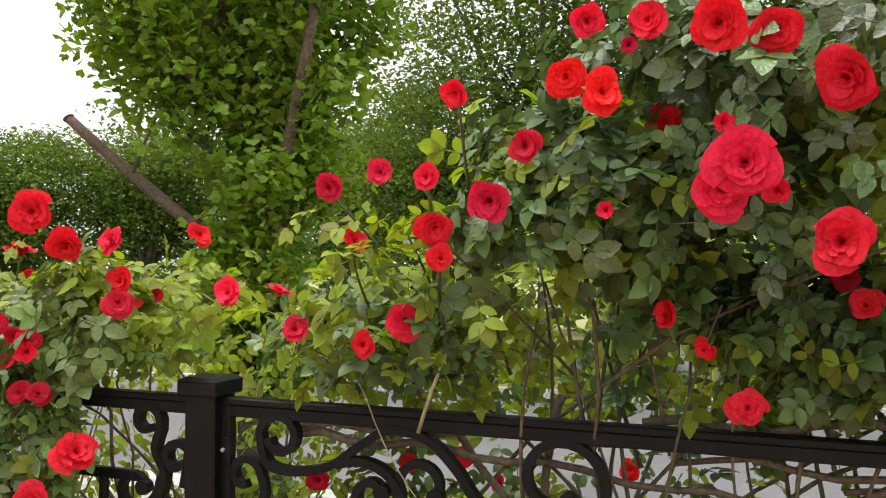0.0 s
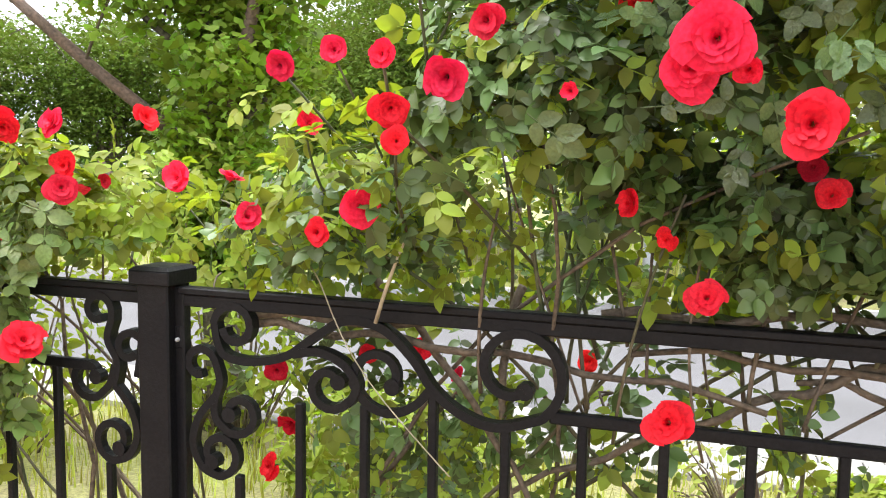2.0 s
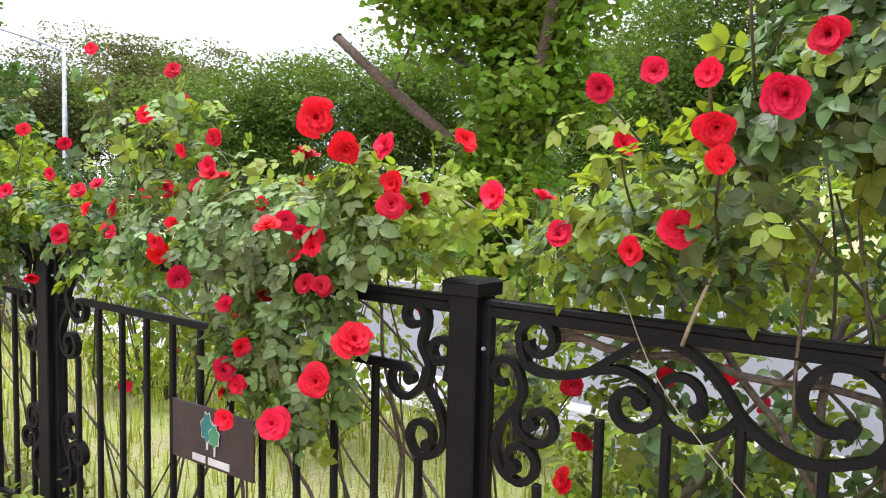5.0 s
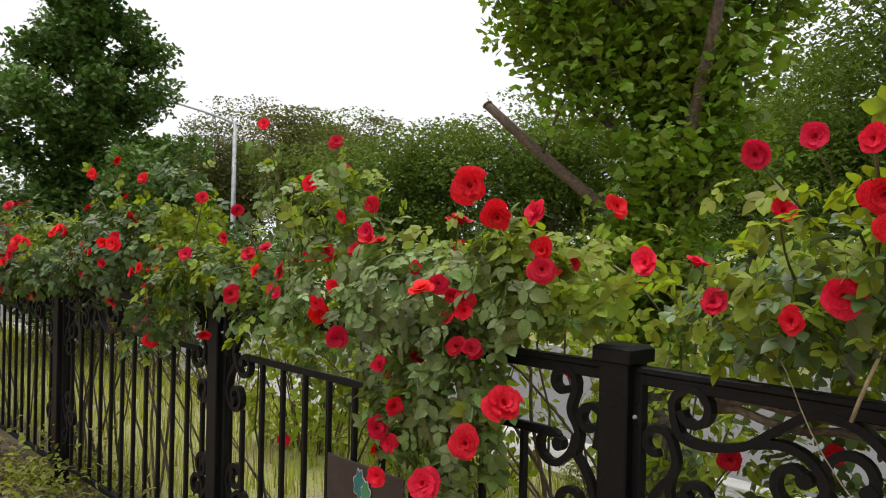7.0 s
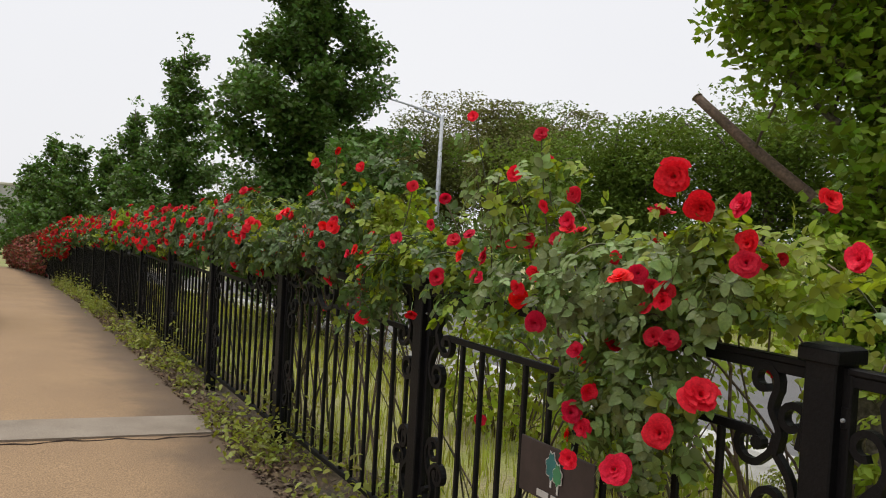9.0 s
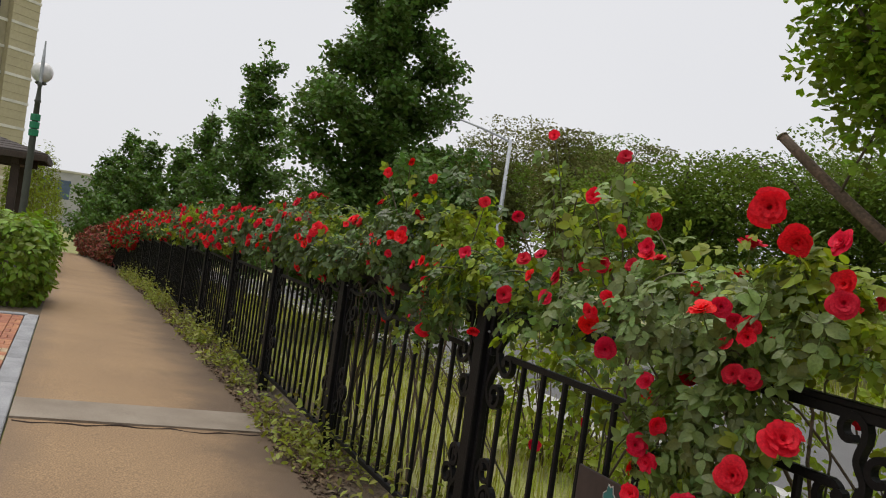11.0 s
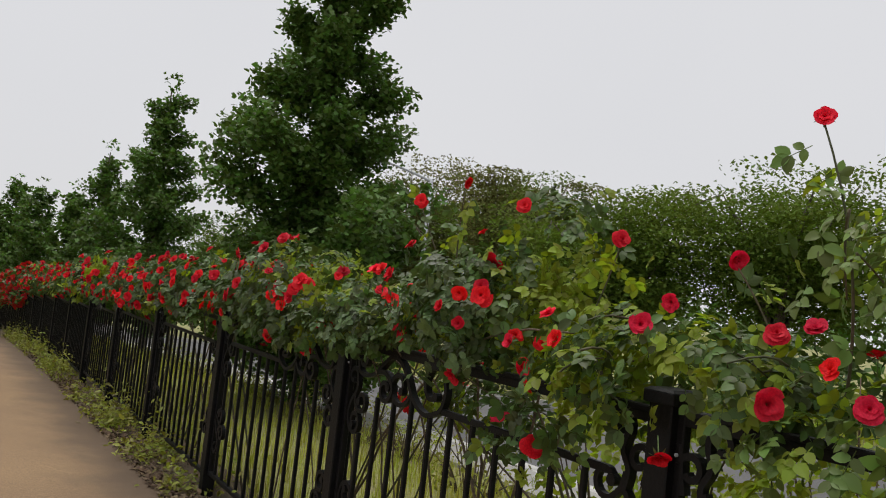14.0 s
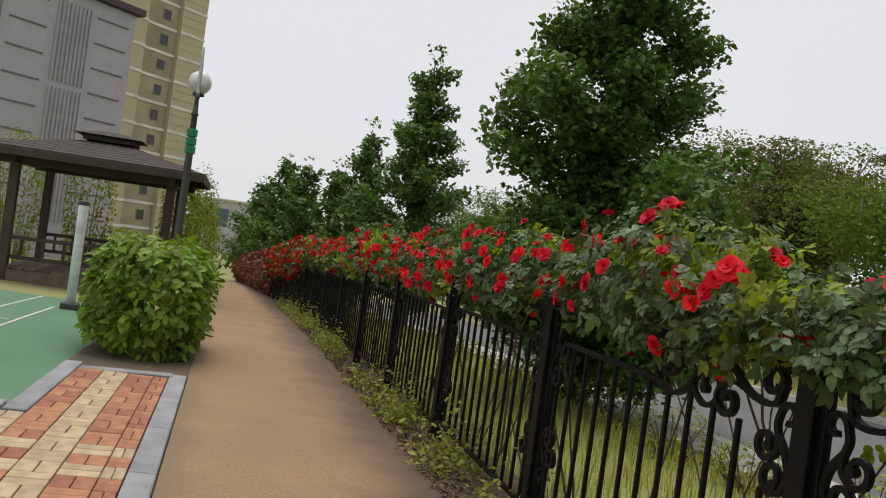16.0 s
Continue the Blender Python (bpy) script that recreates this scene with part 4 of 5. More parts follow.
def rose_bush(label, x, blobs, leaves, singles, seed, roses=(), scattered=0, canes=10, leaf=0.115, calyx=True, rose_size=0.075, young=0.2, floor=0.0, tone=(M_ROSELEAF, M_ROSELEAF_ONE)):
    """A climbing rose on the fence: canes from the ground, compound leaves filling uneven masses (blobs: centre, radii, weight), and blooms."""
    rng = np.random.default_rng(seed)
    z0 = ground(x)
    bush = thing("rose_bush", label, "rose bush", "climbing roses along the fence", at=(0, 0, cross(FENCE_Y)))
    w = np.array([b[6] for b in blobs], float)
    pick = rng.choice(len(blobs), leaves, p=w / w.sum())
    tender = np.array([b[7] if len(b) > 7 else young for b in blobs])[pick]
    b = np.array([b[:6] for b in blobs])[pick]
    d = rng.normal(size=(leaves, 3))
    d /= np.linalg.norm(d, axis=1)[:, None]
    r = rng.uniform(0.25, 1.0, leaves) ** 0.45 * rng.uniform(0.85, 1.12, leaves)
    places = b[:, :3] + d * r[:, None] * b[:, 3:6]
    lump = np.array([noise.noise(Vector(p * 3.1)) for p in places])
    keep = lump > -0.28
    keep &= ~((np.abs(places[:, 1] - FENCE_Y) < 0.05) & (places[:, 2] < z0 + 1.2))
    keep &= ~((places[:, 1] < 1.60) & (places[:, 2] < floor + 0.05 * d[:, 0]))
    for rx, ry, rz, size in roses:
        way = np.array([0.35 if rx < -0.8 else 0.0, -1.0, 0.05])
        way /= np.linalg.norm(way)
        rel = places - np.array([rx, ry, rz])
        along = rel @ way
        off = np.linalg.norm(rel - along[:, None] * way, axis=1)
        keep &= ~((along > -0.02) & (off < size * 0.45 + 0.045))
    places, d, tender = places[keep], d[keep], tender[keep]
    shoots = []
    for rx, ry, rz, size in roses:
        if (rx < -1.05 and rz > 1.58) or (-0.8 < rx < -0.4 and rz > 1.5):
            base = np.array([rx + rng.uniform(-0.18, 0.18), 1.6, 1.30])
            top = np.array([rx, ry, rz - 0.012])
            mid = (base + top) / 2 + np.array([rng.uniform(-0.08, 0.08), 0.0, 0.0])
            shoots.append(bent(base, mid, top, 9, 0.0045, 0.0025))
            extra = []
            for i in range(16):
                p = np.array(shoots[-1][min(9, 1 + i // 2)][0]) + rng.normal(size=3) * np.array([0.05, 0.05, 0.03])
                extra.append(p)
            places = np.vstack([places, np.array(extra)])
            d = np.vstack([d, rng.normal(size=(16, 3))])
            tender = np.concatenate([tender, np.full(16, 0.45)])
    n = len(places)
    out = d * 0.55 + rng.normal(size=(n, 3)) * 0.55 + np.array([0, -0.30, 0.55])
    turns = rotations(rng, n, 0.4)
    nrm = out / np.linalg.norm(out, axis=1)[:, None]
    t = rng.normal(size=(n, 3)) + np.array([0, -0.3, -0.25])
    t -= nrm * (t * nrm).sum(1)[:, None]
    t /= np.linalg.norm(t, axis=1)[:, None]
    turns = np.stack([t, np.cross(nrm, t), nrm], axis=2)
    sizes = leaf * rng.uniform(0.6, 1.25, n)
    front = np.argsort(places[:, 1] + 0.6 * tender)[:singles]
    for i in front:
        k = int(rng.integers(0, 4))
        part("leaf", LEAF_ONE[tone[1].name][k], tone[1], bush).matrix_basis = place(turns[i], places[i], sizes[i])
    rest = np.ones(n, bool)
    rest[front] = False
    idx = np.nonzero(rest)[0]
    fresh = (rng.uniform(size=len(idx)) < tender[idx]) | (np.array([noise.noise(Vector(places[i] * 1.7 + 9)) for i in idx]) > 0.34 - tender[idx] * 0.5)
    for name, chosen, mat in (("foliage", idx[~fresh], tone[0]), ("young_foliage", idx[fresh], M_YOUNGLEAF)):
        for k in range(2):
            some = chosen[k::2]
            if len(some):
                tagged(part(name, scatter_mesh(name, (COMPOUND if singles > 250 else COMPOUND_LOW)[k * 2 + 1], places[some], turns[some], sizes[some], mat, True), mat, bush), kind="stuff")
    # canes
    lo, hi = places[:, 0].min(), places[:, 0].max()
    old, fine = [], list(shoots)
    for i in range(canes):
        bx = rng.uniform(lo + 0.1, hi - 0.1)
        tip = Vector(places[int(rng.integers(0, n))])
        foot = Vector((bx, rng.uniform(1.66, 1.95), z0 - 0.02))
        mid = Vector(((bx + tip.x) / 2 + rng.uniform(-0.25, 0.25), rng.uniform(1.64, 1.85), z0 + rng.uniform(0.9, 1.4)))
        path = bent(foot, mid, tip, 10, rng.uniform(0.004, 0.009), 0.003)
        path = [(p + Vector((rng.normal(), rng.normal() * 0.5, 0)) * 0.012, rr) for p, rr in path]
        (old if i % 2 else fine).append(path)
    for i in range(canes * 4):
        a, c = Vector(places[int(rng.integers(0, n))]), None
        near = places[np.argsort(((places - np.array(a)) ** 2).sum(1))[int(rng.integers(8, max(9, min(60, n - 1))))]]
        c = Vector(near)
        fine.append(bent(a, (a + c) / 2 + Vector((rng.normal() * 0.03, 0, 0.04)), c, 4, 0.0035, 0.002))
    if singles > 250:
        for path in old:
            tube("woody_cane", [path], M_OLDCANE, bush, 5)
    else:
        tagged(tube("woody_cane", old, M_OLDCANE, bush, 5), kind="stuff")
    tagged(tube("green_cane", fine, M_CANE, bush, 4), kind="stuff")
    for rx, ry, rz, size in roses:
        shy = 0.5 if rx < -0.4 and size < 0.085 else 0.2
        to_path = Vector((0.1 - rx, -ry, 1.52 - rz)).normalized() + Vector((-0.12, 0, 0.1)) + Vector(rng.normal(size=3)) * shy
        add_rose(bush, (rx, ry, rz), max(size, 0.03), to_path, rng, rng.uniform() < 0.5, size < 0.036, calyx, True, 2 if size == 0.083 else 0)
    for i in range(scattered):
        k = int(rng.choice(len(blobs), p=w / w.sum()))
        c = blobs[k]
        dd = rng.normal(size=3) + np.array([0, -0.8, 0.45])
        dd /= np.linalg.norm(dd)
        at = np.array(c[:3]) + dd * np.array(c[3:6]) * rng.uniform(1.0, 1.2)
        if abs(at[1] - FENCE_Y) < 0.06 and at[2] < z0 + 1.2:
            at[1] -= 0.12
        add_rose(bush, at, rose_size * rng.uniform(0.75, 1.25), dd + np.array([0.25, -0.5, 0.15]) + rng.normal(size=3) * 0.35, rng, rng.uniform() < 0.15, rng.uniform() < 0.07, calyx, singles > 250)
    return bush


R0A = [(0.1, 1.11, 1.55, 0.093), (-0.01, 1.1, 1.65, 0.097), (-0.04, 1.14, 1.62, 0.082), (0.03, 1.15, 1.62, 0.052), (0.11, 1.1, 1.75, 0.083), (-0.04, 1.1, 1.83, 0.087), (0.03, 1.15, 1.83, 0.067), (-0.14, 1.2, 1.87, 0.066), (-0.23, 1.2, 1.88, 0.071), (-0.26, 1.2, 1.8, 0.064), (-0.2, 1.15, 1.76, 0.076), (-0.32, 1.2, 1.7, 0.064), (-0.34, 1.08, 1.61, 0.083), (-0.43, 1.2, 1.79, 0.067), (-0.49, 1.22, 1.66, 0.056), (-0.47, 1.2, 1.58, 0.062), (-0.46, 1.2, 1.53, 0.045), (-0.61, 1.3, 1.68, 0.057)]
R0B = [(-0.71, 1.3, 1.66, 0.066), (-0.69, 1.35, 1.56, 0.064), (-0.54, 1.25, 1.43, 0.079), (-0.64, 1.3, 1.38, 0.057), (-0.01, 1.35, 1.3, 0.065), (0.16, 1.4, 1.46, 0.052), (0.14, 1.48, 1.5, 0.047), (-0.14, 1.4, 1.76, 0.057), (-0.99, 1.4, 1.46, 0.074), (-0.88, 1.4, 1.46, 0.061), (-0.84, 1.4, 1.39, 0.066), (-0.2, 1.2, 1.6, 0.031), (-0.04, 1.15, 1.71, 0.034), (-0.17, 1.2, 1.84, 0.03), (-0.06, 1.42, 1.08, 0.096), (-1.01, 1.8, 0.99, 0.069), (-0.97, 1.8, 0.86, 0.076), (-0.64, 1.8, 1.08, 0.065), (-0.77, 1.8, 1.05, 0.053), (-0.54, 1.8, 1.02, 0.051), (-0.25, 1.8, 1.08, 0.048), (-1.0, 1.75, 0.76, 0.068)]
R1A = [(-1.41, 1.3, 1.63, 0.099), (-1.5, 1.35, 1.54, 0.077), (-1.34, 1.32, 1.56, 0.078), (-1.29, 1.4, 1.57, 0.066), (-1.11, 1.45, 1.58, 0.068), (-2.0, 1.45, 1.52, 0.076), (-2.2, 1.5, 1.57, 0.058), (-2.12, 1.55, 1.61, 0.058), (-2.4, 1.5, 1.68, 0.073), (-2.35, 1.6, 1.73, 0.051), (-2.25, 1.5, 1.81, 0.055), (-2.71, 1.5, 1.91, 0.058), (-1.58, 1.3, 1.37, 0.077), (-2.01, 1.35, 1.36, 0.074), (-2.18, 1.4, 1.26, 0.067), (-2.01, 1.35, 1.21, 0.074), (-1.86, 1.4, 1.14, 0.072), (-1.77, 1.45, 1.17, 0.063)]
R1B = [(-1.84, 1.42, 1.03, 0.077), (-1.91, 1.42, 0.95, 0.082), (-1.88, 1.45, 0.91, 0.065), (-1.89, 1.42, 0.82, 0.081), (-1.67, 1.4, 0.85, 0.09), (-1.51, 1.4, 0.99, 0.085), (-1.34, 1.35, 1.12, 0.098), (-1.53, 1.5, 1.32, 0.038), (-1.26, 1.5, 1.45, 0.038), (-1.31, 1.45, 1.48, 0.074), (-1.57, 1.35, 1.39, 0.064), (-1.57, 1.4, 1.36, 0.058), (-1.79, 1.45, 1.42, 0.056), (-2.13, 1.5, 1.46, 0.057), (-2.29, 1.5, 1.45, 0.06), (-2.4, 1.5, 1.43, 0.058), (-2.58, 1.55, 1.41, 0.051)]
R1B = [(x * 0.965, y * 0.965, 1.47 + (z - 1.47) * 0.965, size) if z < 1.2 else (x, y, z, size) for x, y, z, size in R1B]
R2 = [(-2.69, 1.5, 1.45, 0.062), (-3.72, 1.45, 1.1, 0.082), (-3.5, 1.42, 1.04, 0.073), (-3.64, 1.45, 1.25, 0.081), (-2.53, 1.45, 1.31, 0.059), (-2.87, 1.7, 0.69, 0.067), (-2.91, 1.5, 1.6, 0.061), (-3.19, 1.6, 1.49, 0.066), (-3.41, 1.6, 1.66, 0.06), (-4.11, 1.48, 1.86, 0.062), (-4.43, 1.48, 1.80, 0.065), (-3.68, 1.45, 1.34, 0.064)]

big_rose = rose_bush("climbing rose with large red blooms spilling over the rail", 0.2,
          [(0.42, 1.52, 1.64, 0.85, 0.34, 0.36, 11), (0.40, 1.68, 1.36, 0.85, 0.16, 0.14, 3.2), (0.48, 1.50, 1.44, 0.80, 0.16, 0.11, 4.5), (-0.28, 1.42, 1.62, 0.24, 0.20, 0.20, 2.2, 0.22), (0.15, 1.34, 1.84, 0.45, 0.22, 0.16, 2.3),
           (-0.70, 1.66, 1.38, 0.36, 0.30, 0.15, 1.7, 0.5), (-0.75, 1.80, 0.92, 0.36, 0.12, 0.28, 1.0, 0.3), (-0.15, 1.74, 0.98, 0.55, 0.10, 0.20, 0.6, 0.4), (-0.45, 2.15, 1.36, 0.85, 0.35, 0.26, 3.0, 0.55), (0.6, 2.1, 1.50, 0.8, 0.3, 0.25, 2.4, 0.4)],
          8600, 300, 21, R0A + R0B, scattered=8, canes=20, leaf=0.082, young=0.12, rose_size=0.055, floor=1.31, tone=(M_MIDLEAF, M_MIDLEAF_ONE))
stems = random.Random(31)
for i in range(46):
    x = stems.uniform(-0.45, 1.15)
    foot = Vector((x, stems.uniform(1.57, 1.72), stems.uniform(0.95, 1.2)))
    tip = foot + Vector((stems.uniform(-0.16, 0.16), stems.uniform(-0.15, 0.08), stems.uniform(0.35, 0.55)))
    tube("stem", [bent(foot, (foot + tip) / 2 + Vector((stems.uniform(-0.06, 0.06), 0, 0)), tip, 7, stems.uniform(0.003, 0.0055), 0.0025)], M_OLDCANE if i % 3 == 0 else M_CANE, big_rose, 5)
for pts in (((-0.95, 1.585, 1.165), (-0.3, 1.62, 1.185), (0.9, 1.60, 1.20)), ((-0.95, 1.59, 1.145), (-0.5, 1.60, 1.15), (0.1, 1.61, 1.07)), ((-0.74, 1.66, 1.30), (-0.5, 1.64, 1.10), (-0.32, 1.63, 0.80)), ((-0.36, 1.63, 1.26), (-0.44, 1.60, 1.05), (-0.33, 1.64, 0.62)),
            ((0.30, 1.66, 1.15), (0.0, 1.62, 1.05), (-0.42, 1.68, 0.80)), ((0.9, 1.64, 1.00), (0.35, 1.66, 1.16), (-0.15, 1.64, 1.15)), ((-0.2, 1.60, 1.22), (0.3, 1.58, 1.24), (1.1, 1.62, 1.30)), ((0.75, 1.65, 0.98), (0.42, 1.66, 1.08), (0.15, 1.66, 1.12))):
    line = bent(*pts, 14, 0.010, 0.006)
    tube("woody_cane", [[(p + Vector((0, 0.006 * math.sin(i * 2.1), 0.010 * math.sin(i * 1.7))), r) for i, (p, r) in enumerate(line)]], M_OLDCANE, big_rose, 6)
rose_bush("climbing rose with red blooms hanging over the fence", -2.0,
          [(-1.98, 1.53, 1.34, 0.62, 0.26, 0.15, 4.6, 0.12), (-1.70, 1.455, 1.06, 0.27, 0.07, 0.27, 2.6, 0.15), (-1.36, 1.46, 1.42, 0.20, 0.17, 0.14, 1.3), (-2.42, 1.60, 1.58, 0.32, 0.22, 0.20, 0.7, 0.3), (-2.65, 1.50, 1.20, 0.35, 0.10, 0.10, 0.5), (-2.7, 1.85, 1.02, 0.5, 0.14, 0.18, 1.0), (-1.5, 1.95, 1.32, 0.7, 0.3, 0.22, 1.4, 0.7)],
          2300, 300, 22, R1A + R1B, scattered=24, canes=20, leaf=0.084, young=0.2, rose_size=0.055, tone=(M_PALELEAF, M_PALELEAF_ONE))
rose_bush("climbing rose with pale young shoots and a few red blooms", -4.0,
          [(-3.15, 1.58, 1.30, 0.50, 0.28, 0.17, 3.5, 0.4), (-4.08, 1.60, 1.40, 0.52, 0.32, 0.26, 5.0), (-3.80, 1.66, 1.66, 0.28, 0.20, 0.20, 0.9), (-3.6, 1.44, 1.08, 0.28, 0.07, 0.13, 0.4), (-4.5, 1.85, 1.02, 0.6, 0.14, 0.16, 1.2), (-4.90, 1.47, 1.29, 0.42, 0.18, 0.12, 2.2, 0.15), (-5.45, 1.49, 1.30, 0.35, 0.16, 0.12, 1.6, 0.12)],
          2900, 300, 23, R2, scattered=34, canes=20, leaf=0.082, young=0.16, rose_size=0.065)
for k in range(9):
    xc = -6.0 - 1.85 * k
    z = ground(xc)
    dense = 1.0 if k < 3 else 0.5
    hang = [(xc + 0.2, 1.42, z + 1.22, 0.75, 0.10, 0.10, 0.8)]
    rose_bush("climbing rose hedge thick with small red blooms", xc,
              [(xc, 1.70, z + 1.30 + 0.04 * math.sin(k * 2.2), 1.05, 0.46, 0.22, 9), (xc + 0.3 * math.sin(k * 3.1), 1.62, z + 1.46 + 0.05 * math.cos(k * 1.7), 0.6, 0.35, 0.15, 2.2)] + hang,
              int(2100 * dense), 200 if k < 3 else 0, 30 + k, scattered=62, canes=8, leaf=0.092 if k < 3 else 0.13, calyx=k < 2, rose_size=0.072, young=0.07)


def far_hedge(x0, x1, seed, label, petal, amount, drop=1.34, share=5, leaf=M_ROSELEAF):
    """The far end of the rose hedge, where blooms and leaves can no longer be told apart."""
    rng = np.random.default_rng(seed)
    n = int(amount)
    hedge = thing("rose_hedge", label, "rose hedge", "climbing roses along the fence", at=(0, 0, cross(FENCE_Y)))
    xs = rng.uniform(x0, x1, n)
    d = rng.normal(size=(n, 3))
    d /= np.linalg.norm(d, axis=1)[:, None]
    base = np.array([ground(x) for x in xs])
    places = np.stack([xs, 1.68 + np.array([bend(x) for x in xs]) + d[:, 1] * 0.5, base + drop + d[:, 2] * (1.72 - drop) + 0.05 * np.sin(xs * 1.3)], axis=1)
    tagged(part("foliage", scatter_mesh("foliage", oval_leaf(), places, rotations(rng, n, 0.4), rng.uniform(0.10, 0.2, n), leaf), leaf, hedge), kind="stuff")
    m = n // share
    some = places[:m] + d[:m] * 0.05
    rose = rose_shape(np.random.default_rng(2), 0.9, 2, 1, 4)
    tagged(part("bloom", scatter_mesh("bloom", rose, some, rotations(rng, m, 0.2), rng.uniform(0.08, 0.13, m), petal, True), petal, hedge), kind="stuff")


far_hedge(-32, -22.3, 61, "rose hedge with scattered red blooms", M_PETAL_FAR, 3000, 1.25, 3)
far_hedge(-58, -32, 62, "rose hedge with faded brownish-red blooms", M_FADED, 6000, 0.9, 2, M_RUSTLEAF)


# ---- sign on the fence ----
sign = thing("fence_sign", "dark brown metal sign plate with a green tree emblem", "sign", at=(-2.078, 1.512, 0.79 + cross(FENCE_Y)))
sign.scale = (0.76, 0.76, 0.76)
part("plate", block((0.52, 0.012, 0.245), (0, 0, -0.1225), 0.003), M_SIGN, sign)


def crown_shape(cx, cz, w, h, y):
    bm = bmesh.new()
    pts = []
    for i in range(28):
        a = 2 * math.pi * i / 28
        rr = 1 + 0.14 * math.sin(a * 7)
        pts.append(bm.verts.new((cx + w * rr * math.cos(a) * (1 - 0.35 * max(0, math.sin(a))), y, cz + h * rr * math.sin(a))))
    bm.faces.new(pts)
    res = bmesh.ops.extrude_face_region(bm, geom=bm.faces[:])
    bmesh.ops.translate(bm, verts=[v for v in res["geom"] if isinstance(v, bmesh.types.BMVert)], vec=(0, 0.001, 0))
    bmesh.ops.recalc_face_normals(bm, faces=bm.faces[:])
    return bm


part("emblem_rim", crown_shape(-0.02, -0.08, 0.044, 0.062, -0.008), M_SIGN_PALE, sign, "pale outline of a tree emblem")
part("emblem", crown_shape(-0.02, -0.08, 0.038, 0.055, -0.0105), M_SIGN_TEAL, sign, "teal tree emblem")
part("emblem_rim", crown_shape(0.028, -0.105, 0.034, 0.050, -0.0115), M_SIGN_PALE, sign, "pale outline of a tree emblem")
part("emblem", crown_shape(0.028, -0.105, 0.029, 0.044, -0.0140), M_SIGN_GREEN, sign, "green tree emblem")
for dx, dz in ((-0.02, -0.152), (0.028, -0.170)):
    part("emblem_trunk", block((0.010, 0.003, 0.040), (dx, -0.0085, dz)), M_SIGN_PALE, sign, "pale tree trunk emblem")
for du, w in ((-0.075, 0.085), (0.052, 0.135)):
    part("lettering", block((w, 0.003, 0.030), (du, -0.0078, -0.217), 0.001), M_SIGN_PALE, sign, "pale bar of lettering")


# ---- pale twine over the rail ----
tw = thing("dry_stem", "thin pale dry stem hanging over the rail", "stem", at=(0, 0, cross(FENCE_Y)))
tube("stem", [[((-0.87 + 0.40 * t + 0.02 * math.sin(9 * t), 1.495, 1.34 - 0.40 * t + 0.05 * math.sin(5.5 * t)), 0.0014) for t in [k / 16 for k in range(17)]]], M_TWINE, tw, 5)
tube("stem", [bent((-0.62, 1.50, 1.19), (-0.58, 1.46, 1.28), (-0.53, 1.42, 1.36), 4, 0.0045, 0.003)], M_TWINE, tw, 5)


# ---- verge: weeds, shrubs, grass ----
def weeds(x0, x1, count, seed):
    rng = np.random.default_rng(seed)
    clump = thing("weeds", "yellow-green weeds and dry litter along the fence foot", "weeds", at=(0, 0, cross(1.4)), kind="stuff")
    places, sizes = [], []
    for i in range(count):
        x, y = rng.uniform(x0, x1), rng.uniform(1.22, 1.75)
        if noise.noise(Vector((x * 1.5, y, 5))) < -0.05:
            continue
        h = rng.uniform(0.06, 0.30)
        for j in range(14):
            places.append((x + rng.normal() * 0.07, y + rng.normal() * 0.05, ground(x) + abs(rng.normal()) * h * 0.6))
            sizes.append(rng.uniform(0.02, 0.06))
    n = len(places)
    tagged(part("leaves", scatter_mesh("weeds", oval_leaf(), np.array(places), rotations(rng, n, 0.6), np.array(sizes), M_WEED), M_WEED, clump), kind="stuff")
    m = count * 10
    xs, ys = rng.uniform(x0, x1, m), 1.22 + np.abs(rng.normal(size=m)) * 0.16
    lit = np.stack([xs, ys, np.array([ground(x) for x in xs]) + rng.uniform(0.005, 0.02, m)], axis=1)
    tagged(part("litter", scatter_mesh("litter", oval_leaf(), lit, rotations(rng, m, 1.5), rng.uniform(0.015, 0.05, m), M_DRY), M_DRY, clump), kind="stuff")


for x in (0, -4, -8, -12, -16, -20):
    weeds(x - 4, x, 330, 70 - x)


def grass(x0, x1, y0, y1, count, seed, tall):
    rng = np.random.default_rng(seed)
    xs, ys = rng.uniform(x0, x1, count), rng.uniform(y0, y1, count)
    blade = [(-0.03, 0, 0), (0.03, 0, 0), (0.022, 0.06, 0.5), (-0.022, 0.06, 0.5), (0, 0.22, 1.0)], [(0, 1, 2, 3), (3, 2, 4)]
    a = rng.uniform(0, 6.28, count)
    z = np.zeros(count)
    c, s = np.cos(a), np.sin(a)
    turns = np.stack([np.stack([c, -s, z], 1), np.stack([s, c, z], 1), np.stack([z, z, z + 1], 1)], axis=1)
    places = np.stack([xs, ys, np.array([ground(x) + profile(y) - 0.01 for x, y in zip(xs, ys)])], axis=1)
    ob = new("grass", scatter_mesh("grass", blade, places, turns, tall * rng.uniform(0.35, 1.3, count), M_GRASS))
    tagged(ob, "long yellow-green grass on the verge behind the fence", "grass", kind="stuff")


grass(-12, 3, 1.7, 4.35, 15000, 81, 0.16)
grass(-30, -12, 1.7, 4.35, 9000, 82, 0.22)
grass(-30, 6, 12.3, 16, 6000, 83, 0.3)


